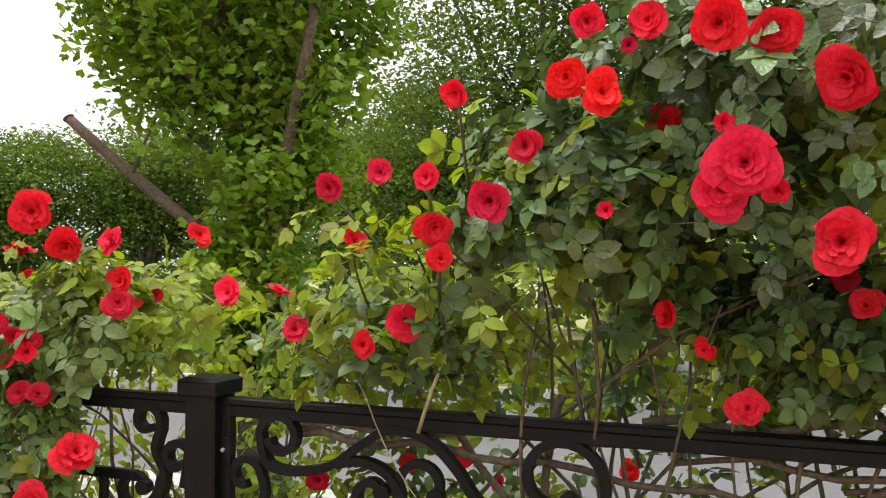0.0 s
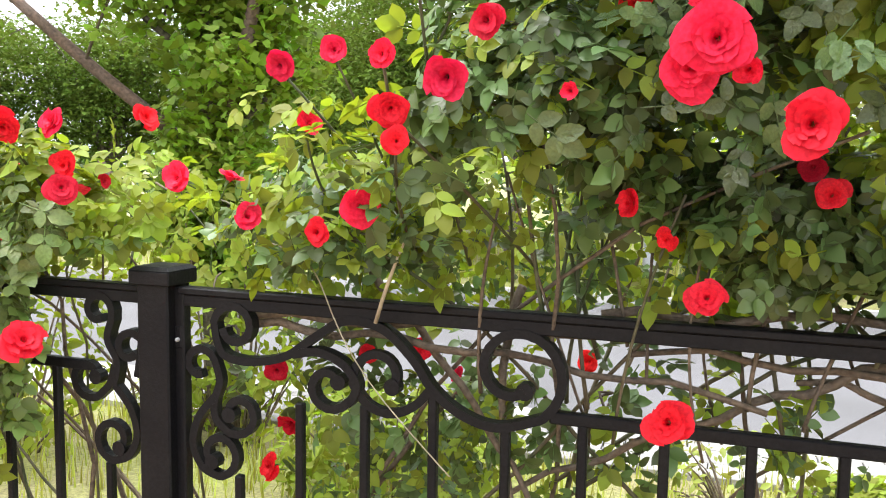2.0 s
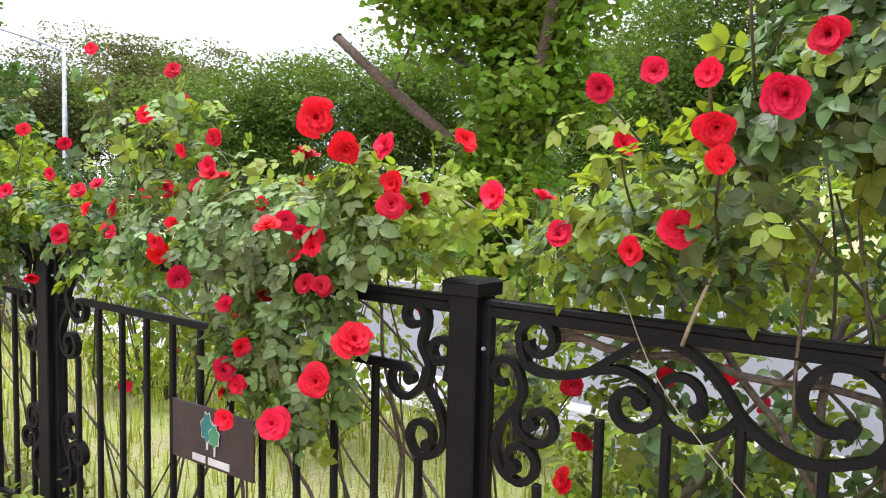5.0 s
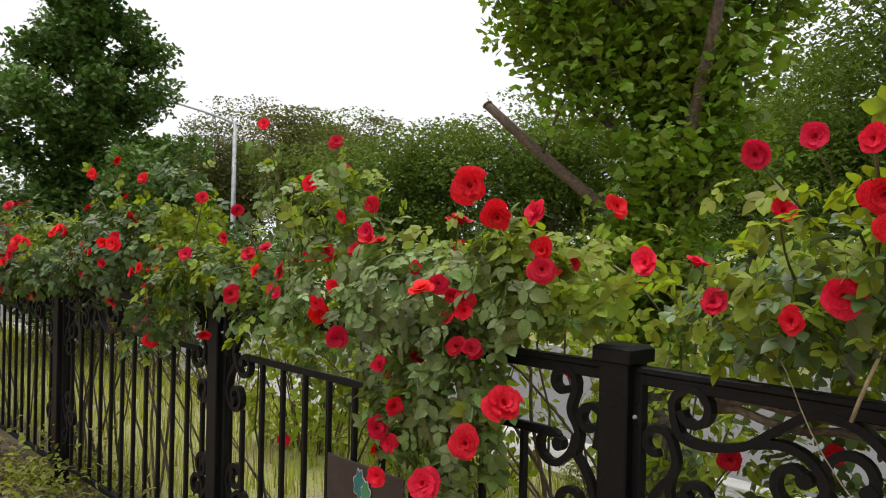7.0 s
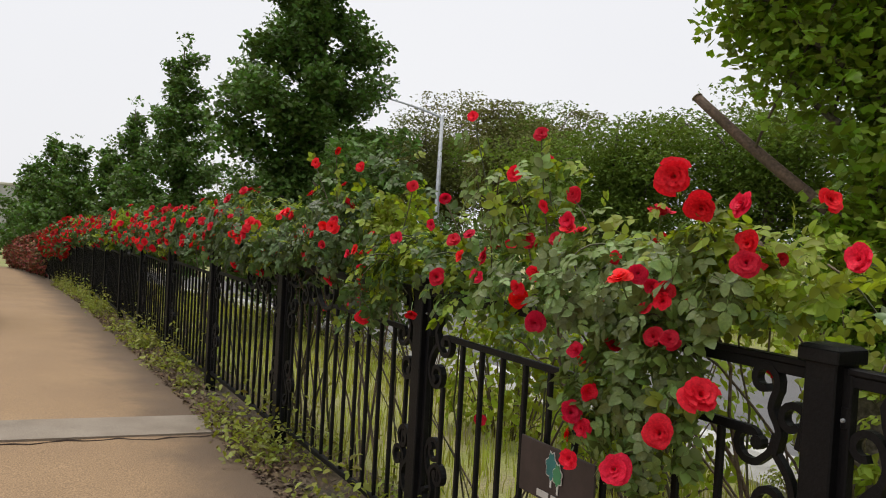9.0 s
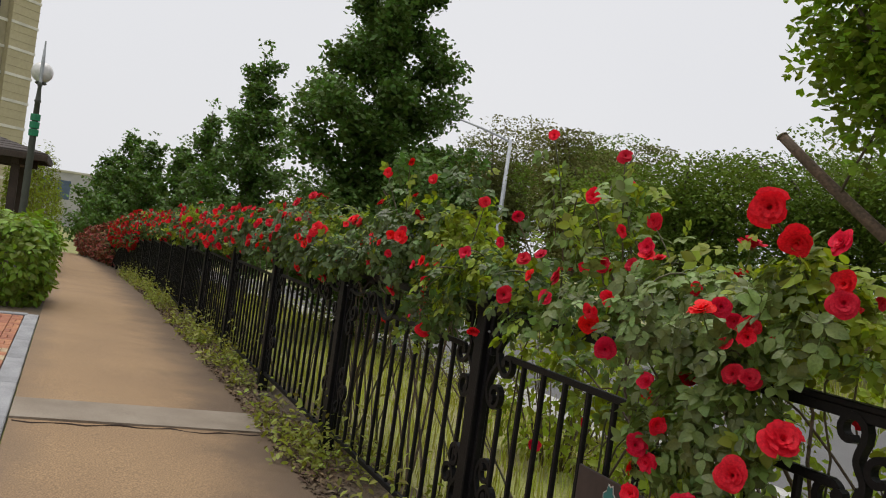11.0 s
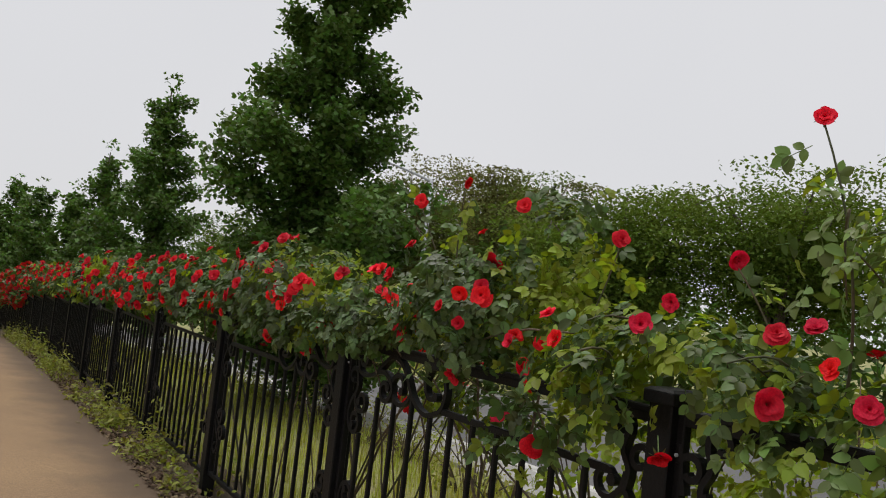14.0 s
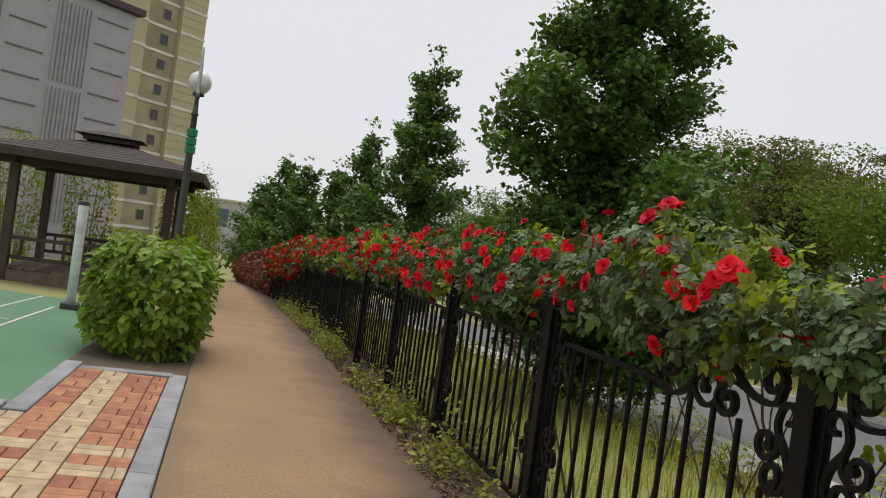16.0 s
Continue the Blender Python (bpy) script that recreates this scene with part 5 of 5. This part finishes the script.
def shrub(x, y, z, size, count, leaf, mat, seed, label, category="shrub", one=None, singles=0, group="", name="shrub"):
    """A leafy shrub: many thin stems from the ground, and leaves on an uneven, lumpy mass."""
    rng = np.random.default_rng(seed)
    bush = thing(name, label, category, group, at=(x, y, z))
    d = rng.normal(size=(count, 3))
    d /= np.linalg.norm(d, axis=1)[:, None]
    r = rng.uniform(0.35, 1.0, count) ** 0.35
    places = d * r[:, None]
    places = np.sign(places) * np.abs(places) ** (0.8 if singles == 0 else 0.70)
    lump = 1 + 0.24 * np.array([noise.noise(Vector(p * 2.3 + seed)) for p in d])
    places = places * lump[:, None] * np.array(size) * 0.5 + np.array([0, 0, size[2] * 0.53])
    places[:, 2] = np.maximum(places[:, 2], 0.03)
    nrm = d * 0.7 + rng.normal(size=(count, 3)) * 0.45 + np.array([0, 0, 0.55])
    nrm /= np.linalg.norm(nrm, axis=1)[:, None]
    t = rng.normal(size=(count, 3)) + d * 0.6 + np.array([0, 0, -0.4])
    t -= nrm * (t * nrm).sum(1)[:, None]
    t /= np.linalg.norm(t, axis=1)[:, None]
    turns = np.stack([t, np.cross(nrm, t), nrm], axis=2)
    sizes = leaf * rng.uniform(0.6, 1.3, count)
    stems = []
    for i in range(26):
        e = Vector(places[int(rng.integers(0, count))])
        f = Vector((e.x * 0.35, e.y * 0.35, -0.02))
        stems.append(bent(f, (f + e) / 2 + Vector((0, 0, 0.1)), e, 5, 0.009, 0.003))
    tagged(tube("stem", stems, M_OLDCANE, bush, 5), kind="stuff")
    if singles:
        me = mesh_of("leaf", *oval_leaf(), one, True)
        front = np.argsort(-places[:, 0] - 0.5 * places[:, 1])[:singles]
        for i in front:
            part("leaf", me, one, bush).matrix_basis = place(turns[i], places[i], sizes[i])
        keep = np.ones(count, bool)
        keep[front] = False
        places, turns, sizes = places[keep], turns[keep], sizes[keep]
    tagged(part("foliage", scatter_mesh("foliage", oval_leaf(), places, turns, sizes, mat, True), mat, bush), kind="stuff")
    return bush


shrub(-11.9, -0.80, ground(-11.9) + cross(-0.8) - 0.02, (2.1, 1.14, 1.12), 5600, 0.108, M_HEDGE, 91, "rounded bright green shrub beside the path", one=M_HEDGE_ONE, singles=300)
verge = random.Random(8)
for i in range(16):
    x = 2.5 - 1.35 * i + verge.uniform(-0.4, 0.4)
    y = 4.0 + verge.uniform(-0.35, 0.25)
    s = verge.uniform(0.35, 0.75)
    shrub(x, y, ground(x) + profile(y) - 0.02, (s * 1.3, s, s * 0.8), 420, 0.045, M_WEED, 100 + i, "low yellow-green shrub on the roadside verge", group="verge shrubs")
for i, (x, y, w, h) in enumerate(((-23.5, -1.3, 1.3, 2.9), (-25.5, -1.0, 1.2, 3.2), (-27.5, -1.5, 1.5, 2.8), (-30.5, -1.1, 1.5, 2.9), (-34, -1.2, 1.8, 3.0), (-24.0, -3.4, 1.4, 3.3), (-25.0, -5.2, 1.5, 3.4), (-39, -1.3, 2.0, 3.0), (-22.8, -6.8, 1.4, 3.0))):
    shrub(x, y, ground(x) + cross(y) - 0.08, (w * 0.8, w * 0.8, h), 1900, 0.09, M_TALL, 130 + i, "tall thin yellow-green shrub behind the pavilion", group="tall shrubs")


# ---- pavilion ----
def pavilion(x, y):
    z = ground(x) + cross(y) - 0.12
    hut = thing("pavilion", "dark timber garden pavilion with a low shingled roof", "pavilion", at=(x, y, z))
    for px in (-1.45, 1.45):
        for py in (-1.35, 1.35):
            post = part("post", block((0.16, 0.16, 2.5), (px, py, 1.25), 0.01), M_WOOD, hut)
            part("plinth", block((0.24, 0.24, 0.12), (px, py, 0.06), 0.015), M_CONCRETE, post, "concrete plinth")
    for py in (-1.35, 1.35):
        part("beam", block((3.5, 0.12, 0.18), (0, py, 2.41), 0.008), M_WOOD, hut)
    for px in (-1.45, 1.45):
        part("beam", block((0.12, 3.3, 0.18), (px, 0, 2.40), 0.008), M_WOOD, hut)
    ex, ey = 1.97, 1.90
    for s in (-1, 1):
        part("fascia", block((0.05, 2 * ey + 0.1, 0.13), (s * (ex + 0.03), 0, 2.50), 0.006), M_WOOD, hut, "weathered brown fascia board")
        part("fascia", block((2 * ex, 0.05, 0.13), (0, s * (ey + 0.025), 2.50), 0.006), M_WOOD, hut, "weathered brown fascia board")
    roof = bmesh.new()
    for i in range(7):
        t0, t1 = i / 7, (i + 1) / 7
        a = [(sx * (ex + 0.04) * (1 - 0.75 * t0), sy * (ey + 0.04) * (1 - 0.75 * t0), 2.60 + 0.38 * t0 - 0.035) for sx, sy in ((-1, -1), (1, -1), (1, 1), (-1, 1))]
        a2 = [(p[0], p[1], p[2] + 0.035) for p in a]
        b = [(sx * (ex + 0.04) * (1 - 0.75 * t1), sy * (ey + 0.04) * (1 - 0.75 * t1), 2.60 + 0.38 * t1 - 0.008) for sx, sy in ((-1, -1), (1, -1), (1, 1), (-1, 1))]
        va, vm, vb = ([roof.verts.new(p) for p in q] for q in (a, a2, b))
        for k in range(4):
            n = (k + 1) % 4
            roof.faces.new((va[k], va[n], vm[n], vm[k]))
            roof.faces.new((vm[k], vm[n], vb[n], vb[k]))
    low = [roof.verts.new((sx * ex, sy * ey, 2.57)) for sx, sy in ((-1, 1), (1, 1), (1, -1), (-1, -1))]
    roof.faces.new(low)
    roof_ob = part("roof", roof, M_SHINGLE, hut, "weathered dark shingle roof in courses")
    cap = bmesh.new()
    block((1.0, 0.95, 0.10), (0, 0, 3.06), 0.01, cap)
    rim = bmesh.new()
    bmesh.ops.create_cone(rim, cap_ends=True, segments=4, radius1=0.9, radius2=0.35, depth=0.10, matrix=Matrix.Translation((0, 0, 3.17)) @ Matrix.Rotation(radians(45), 4, "Z"))
    me = bpy.data.meshes.new("tmp")
    rim.to_mesh(me)
    rim.free()
    cap.from_mesh(me)
    bpy.data.meshes.remove(me)
    part("roof_cap", cap, M_SHINGLE, roof_ob, "raised roof cap")
    for i in range(13):
        part("deck_board", block((3.0, 0.20, 0.05), (0, -1.30 + 0.2165 * i, 0.42), 0.006), M_WOODLIGHT, hut)
    for s in (-1, 1):
        part("deck_skirt", block((3.0, 0.05, 0.24), (0, s * 1.42, 0.27), 0.006), M_WOODLIGHT, hut)
        part("deck_skirt", block((0.05, 2.74, 0.24), (s * 1.475, 0, 0.27), 0.006), M_WOODLIGHT, hut)
        for e in (-1, 1):
            part("deck_leg", block((0.12, 0.12, 0.30), (s * 1.2, e * 1.1, 0.15), 0.01), M_WOODLIGHT, hut)
    for side, length in ((1, 2.55), (-1, 2.55)):
        for h in (0.62, 0.98):
            part("rail", block((0.06, length, 0.07), (side * 1.45, 0, h), 0.006), M_WOOD, hut)
        for i in range(7):
            part("baluster", block((0.05, 0.05, 0.30), (side * 1.45, -1.08 + 0.36 * i, 0.80), 0.004), M_WOOD, hut)
    return hut


pavilion(-20.9, -2.66)


# ---- globe lamp, white post, street lamp ----
def globe_lamp(x, y):
    lamp = thing("garden_lamp", "dark lamp post with a milky glass globe and bright green sleeves", "lamp post", at=(x, y, ground(x) + cross(y) - 0.05))
    part("pole", turned([(0.16, 0), (0.16, 0.06), (0.10, 0.12), (0.095, 0.9), (0.075, 1.0), (0.062, 2.9), (0.05, 3.4), (0.07, 3.42), (0.05, 3.46), (0.035, 3.7), (0.05, 3.74), (0.03, 3.8)], 14), M_LAMP_POLE, lamp, smooth=True)
    for h in (2.80, 2.95, 3.10):
        part("sleeve", turned([(0.085, h - 0.065), (0.092, h - 0.055), (0.092, h + 0.055), (0.085, h + 0.065)], 14), M_LAMP_GREEN, lamp, "bright green sleeve")
    part("spike", turned([(0.03, 3.7), (0.035, 4.2), (0.012, 4.62)], 8), M_STEEL, lamp, "pale steel spike")
    tube("arm", [bent((0, 0, 3.72), (-0.1, 0, 3.68), (-0.2, 0.0, 3.80), 5, 0.02, 0.02)], M_LAMP_POLE, lamp, 6)
    bm = bmesh.new()
    bmesh.ops.create_uvsphere(bm, u_segments=24, v_segments=14, radius=0.205, matrix=Matrix.Translation((-0.2, 0.0, 4.02)))
    globe = part("globe", bm, M_GLOBE, lamp, "milky glass globe", smooth=True)
    part("collar", turned([(0.09, 3.78), (0.11, 3.80), (0.09, 3.84)], 12), M_LAMP_POLE, globe).location = (-0.2, 0, 0)


globe_lamp(-18.2, -1.00)
wp = thing("court_post", "white painted steel post at the edge of the court", "post", at=(-15.0, -2.06, ground(-15.0) + cross(-2.06) - 0.03))
part("pole", turned([(0.062, 0.0), (0.062, 1.42), (0.058, 1.43)], 14), M_WHITE, wp, smooth=True)
part("cap", turned([(0.066, 1.42), (0.066, 1.47), (0.03, 1.49)], 14), M_ROOFEDGE, wp, "dark cap")
part("base_plate", block((0.22, 0.22, 0.10), (0, 0, 0.05), 0.012), M_LAMP_POLE, wp)


def street_lamp(x, y, height, arm, turn):
    lamp = thing("street_lamp", "tall galvanised street lamp with a sloping arm across the road", "street lamp", at=(x, y, ground(x) + profile(y)))
    part("pole", turned([(0.16, -0.1), (0.12, 0.4), (0.065, height)], 12), M_STEEL, lamp, smooth=True)
    d = Vector((math.cos(turn), math.sin(turn), 0))
    tube("arm", [bent((0, 0, height - 0.1), d * arm * 0.3 + Vector((0, 0, height + 0.3)), d * arm + Vector((0, 0, height + 0.75)), 8, 0.05, 0.035)], M_STEEL, lamp, 8)
    head = block((0.75, 0.24, 0.13), (0, 0, 0), 0.04)
    bmesh.ops.rotate(head, verts=head.verts[:], matrix=Matrix.Rotation(turn, 3, "Z"))
    bmesh.ops.translate(head, verts=head.verts[:], vec=d * (arm + 0.3) + Vector((0, 0, height + 0.80)))
    lamp_head = part("head", head, M_STEEL, lamp)
    glass = block((0.5, 0.18, 0.03), (0, 0, 0), 0.01)
    bmesh.ops.rotate(glass, verts=glass.verts[:], matrix=Matrix.Rotation(turn, 3, "Z"))
    bmesh.ops.translate(glass, verts=glass.verts[:], vec=d * (arm + 0.3) + Vector((0, 0, height + 0.725)))
    part("glass", glass, M_GLOBE, lamp_head, "milky lens")


street_lamp(-27.9, 14.7, 6.9, 2.9, radians(-125))
street_lamp(-1.0, 13.2, 6.9, 2.6, radians(-90))


# ---- buildings ----
def tower(x, y, turn):
    """An apartment block: floors marked by cream bands, a recessed stair strip with small windows."""
    z = ground(x) + cross(y) - 0.5
    t = thing("apartment_tower", "beige apartment tower with cream floor bands and small windows", "apartment building", at=(x, y, z))
    t.rotation_euler = (0, 0, turn)
    H, floors = 60.0, 21
    # local: the facade runs along -u from the corner at 0, the depth along +v
    part("wall", block((3.6, 14, H), (-1.8, 7.0, H / 2), 0.05), M_BEIGE, t)
    # recessed strip, its shade carried by the darker beige
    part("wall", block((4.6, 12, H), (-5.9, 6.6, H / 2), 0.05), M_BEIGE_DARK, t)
    part("wall", block((11.0, 14, H), (-13.7, 7.0, H / 2), 0.05), M_BEIGE, t)
    part("roof", block((19.6, 14.4, 0.6), (-9.6, 7.0, H + 0.3), 0.05), M_BAND, t)
    for i in range(floors):
        h = 2.85 * (i + 1)
        part("band", block((3.66, 0.12, 0.32), (-1.8, -0.03, h), 0.01), M_BAND, t)
        part("band", block((4.58, 0.12, 0.32), (-5.9, 0.57, h), 0.01), M_BAND, t)
        part("band", block((11.0, 0.12, 0.32), (-13.7, -0.03, h), 0.01), M_BAND, t)
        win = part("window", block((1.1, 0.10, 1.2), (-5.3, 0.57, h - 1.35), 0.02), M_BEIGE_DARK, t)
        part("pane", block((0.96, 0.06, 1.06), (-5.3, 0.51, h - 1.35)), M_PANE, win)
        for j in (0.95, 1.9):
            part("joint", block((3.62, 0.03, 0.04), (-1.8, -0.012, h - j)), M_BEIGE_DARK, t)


def grey_block(x, y, turn):
    z = ground(x) + cross(y) - 0.1
    t = thing("grey_building", "grey-painted building wall with ribbed panels and dark joint lines", "building", at=(x, y, z))
    t.rotation_euler = (0, 0, turn)
    H = 12.6
    part("wall", block((26, 16, H), (-13, 8, H / 2), 0.04), M_GREYWALL, t)
    part("roof_edge", block((26.6, 16.6, 0.35), (-13, 8, H + 0.175), 0.03), M_ROOFEDGE, t)
    part("upper_wall", block((20, 12, 4.0), (-14, 9, H + 2.3), 0.04), M_PALEWALL, t)
    for bay in range(6):
        u0 = -0.4 - 4.3 * bay
        for i in range(10):
            h = 1.0 + 1.2 * i
            part("joint", block((1.75, 0.06, 0.07), (u0 - 0.9, -0.02, h)), M_GREYLINE, t)
        for half in (0, 1):
            for r in range(9):
                part("rib", block((0.07, 0.12, (6.2, 3.7)[half]), (u0 - 2.15 - 0.21 * r, -0.04, (5.0, 10.2)[half]), 0.01), M_GREYWALL, t)


tower(-105, -6.2, radians(136))
grey_block(-47, -6.05, radians(136))
far = thing("far_building", "pale low building with a bluish window far down the path", "building", at=(-125, -2.2, ground(-125)))
part("wall", block((12, 9, 7.4), (-6, 0.5, 3.7), 0.03), M_PALEWALL, far)
for dy in (-1.8, 0.6):
    win = part("window", block((0.1, 1.6, 2.6), (0.02, dy, 5.0), 0.02), M_BLUEPANE, far)
part("roof", block((12.4, 9.4, 0.3), (-6, 0.5, 7.55), 0.03), M_BAND, far)


# ---- kerbs and paving pieces ----
kerb_row("granite_kerb", -10.4, 5.6, -0.448, -0.31, 0.012, 0.16, 1.0, M_GRANITE, "grey granite kerb stones between path and paving")
kerb_row("court_kerb", -10.5, -8.5, -1.30, -1.16, 0.012, 0.16, 1.0, M_GRANITE, "grey granite kerb stones beside the court")
kerb_row("road_kerb", -45, 14, 5.06, 5.28, -0.015, 0.22, 1.0, M_WHITE_KERB, "pale granite kerb stones beside the road")
kerb_end = block((0.12, 0.74, 0.16), (-10.32, -0.79, ground(-10.3) + cross(-0.79) + 0.012 - 0.08), 0.008)
tagged(part("kerb_end", kerb_end, M_GRANITE, None), "grey granite kerb stone closing the paving", "kerb", kind="structure")
paving("clay_paving", "red clay pavers in basket weave with tan stripes", -10.234, -1.157, 4, 60, 0.197, 0.004,
       lambda i, j: M_BRICK_TAN if j == 1 or i % 18 in (12, 14) else M_BRICK_RED, -5.0, last=0.56)
paving("court_side_paving", "red and tan clay pavers in basket weave beside the court", -8.461, -4.309, 16, 50, 0.197, 0.004,
       lambda i, j: M_BRICK_TAN if j % 2 == 1 or i % 18 in (3, 5) else M_BRICK_RED, -7.9)
turn_kerb = thing("court_end_kerb", "grey granite kerb stones across the end of the court", "kerb", kind="structure")
for i in range(4):
    y = -1.80 - 1.0 * i
    part("kerb_stone", block((0.14, 0.992, 0.16), (-8.575, y, ground(-8.575) + cross(y) + 0.012 - 0.08), 0.008), M_GRANITE, turn_kerb)


def block_paving():
    base = thing("roadside_paving", "grey block paving along the road in running bond", "paving", kind="structure")
    bm = block((0.222, 0.110, 0.05), (0, 0, -0.025), 0.004)
    me = bpy.data.meshes.new("paver")
    bm.to_mesh(me)
    bm.free()
    me.materials.append(M_PAVER_GREY)
    far_bm = bmesh.new()
    for i in range(-190, 60):
        for j in range(6):
            x, y = 0.23 * i + (0.115 if j % 2 else 0), 4.42 + 0.1165 * j
            if -3.2 < x < 3.0 and (-3.2 < x < 2.2):
                part("paver", me, M_PAVER_GREY, base).matrix_basis = pose(x, y, ground(x) + cross(y) - 0.022 + random.uniform(-0.003, 0.003), 0, 0, random.uniform(-0.6, 0.6))
            elif -30 < x < 8:
                block((0.222, 0.110, 0.05), (x, y, ground(x) + cross(y) - 0.047), 0, far_bm)
    tagged(part("far_pavers", far_bm, M_PAVER_GREY, base), kind="stuff")


block_paving()


# ---- the wood beyond the road ----
def far_wood(x0, x1, y0, seed, count):
    rng = np.random.default_rng(seed)
    wood = thing("far_wood", "dense dark green undergrowth and far trees behind the road", "woods", kind="stuff")
    xs, ys = rng.uniform(x0, x1, count), y0 + rng.uniform(0, 3.0, count)
    top = np.array([2.9 + 1.0 * noise.noise(Vector((x * 0.25, 1, seed))) + 0.5 * noise.noise(Vector((x * 0.9, 4, seed))) for x in xs])
    zs = np.array([ground(x) + cross(y0) + 0.3 for x in xs]) + top * rng.uniform(0, 1, count) ** 0.7
    tagged(part("foliage", scatter_mesh("foliage", blade_leaf(), np.stack([xs, ys, zs], 1), rotations(rng, count, 0.5), rng.uniform(0.22, 0.5, count), M_GINKGO_DARK), M_GINKGO_DARK, wood), kind="stuff")


far_wood(-75, 14, 19.0, 5, 16000)
for i, (x, y, w, h) in enumerate(((-1.4, 3.5, 1.1, 0.55), (-3.6, 3.3, 1.3, 1.35), (0.7, 3.6, 0.7, 0.35), (-5.2, 3.4, 1.2, 1.1), (-2.6, 4.0, 0.9, 1.6))):
    shrub(x, y, ground(x) + profile(y) - 0.02, (w, w * 0.8, h), 1300, 0.075, M_YOUNGLEAF, 160 + i, "loose yellow-green shrub on the verge behind the roses", group="verge shrubs")
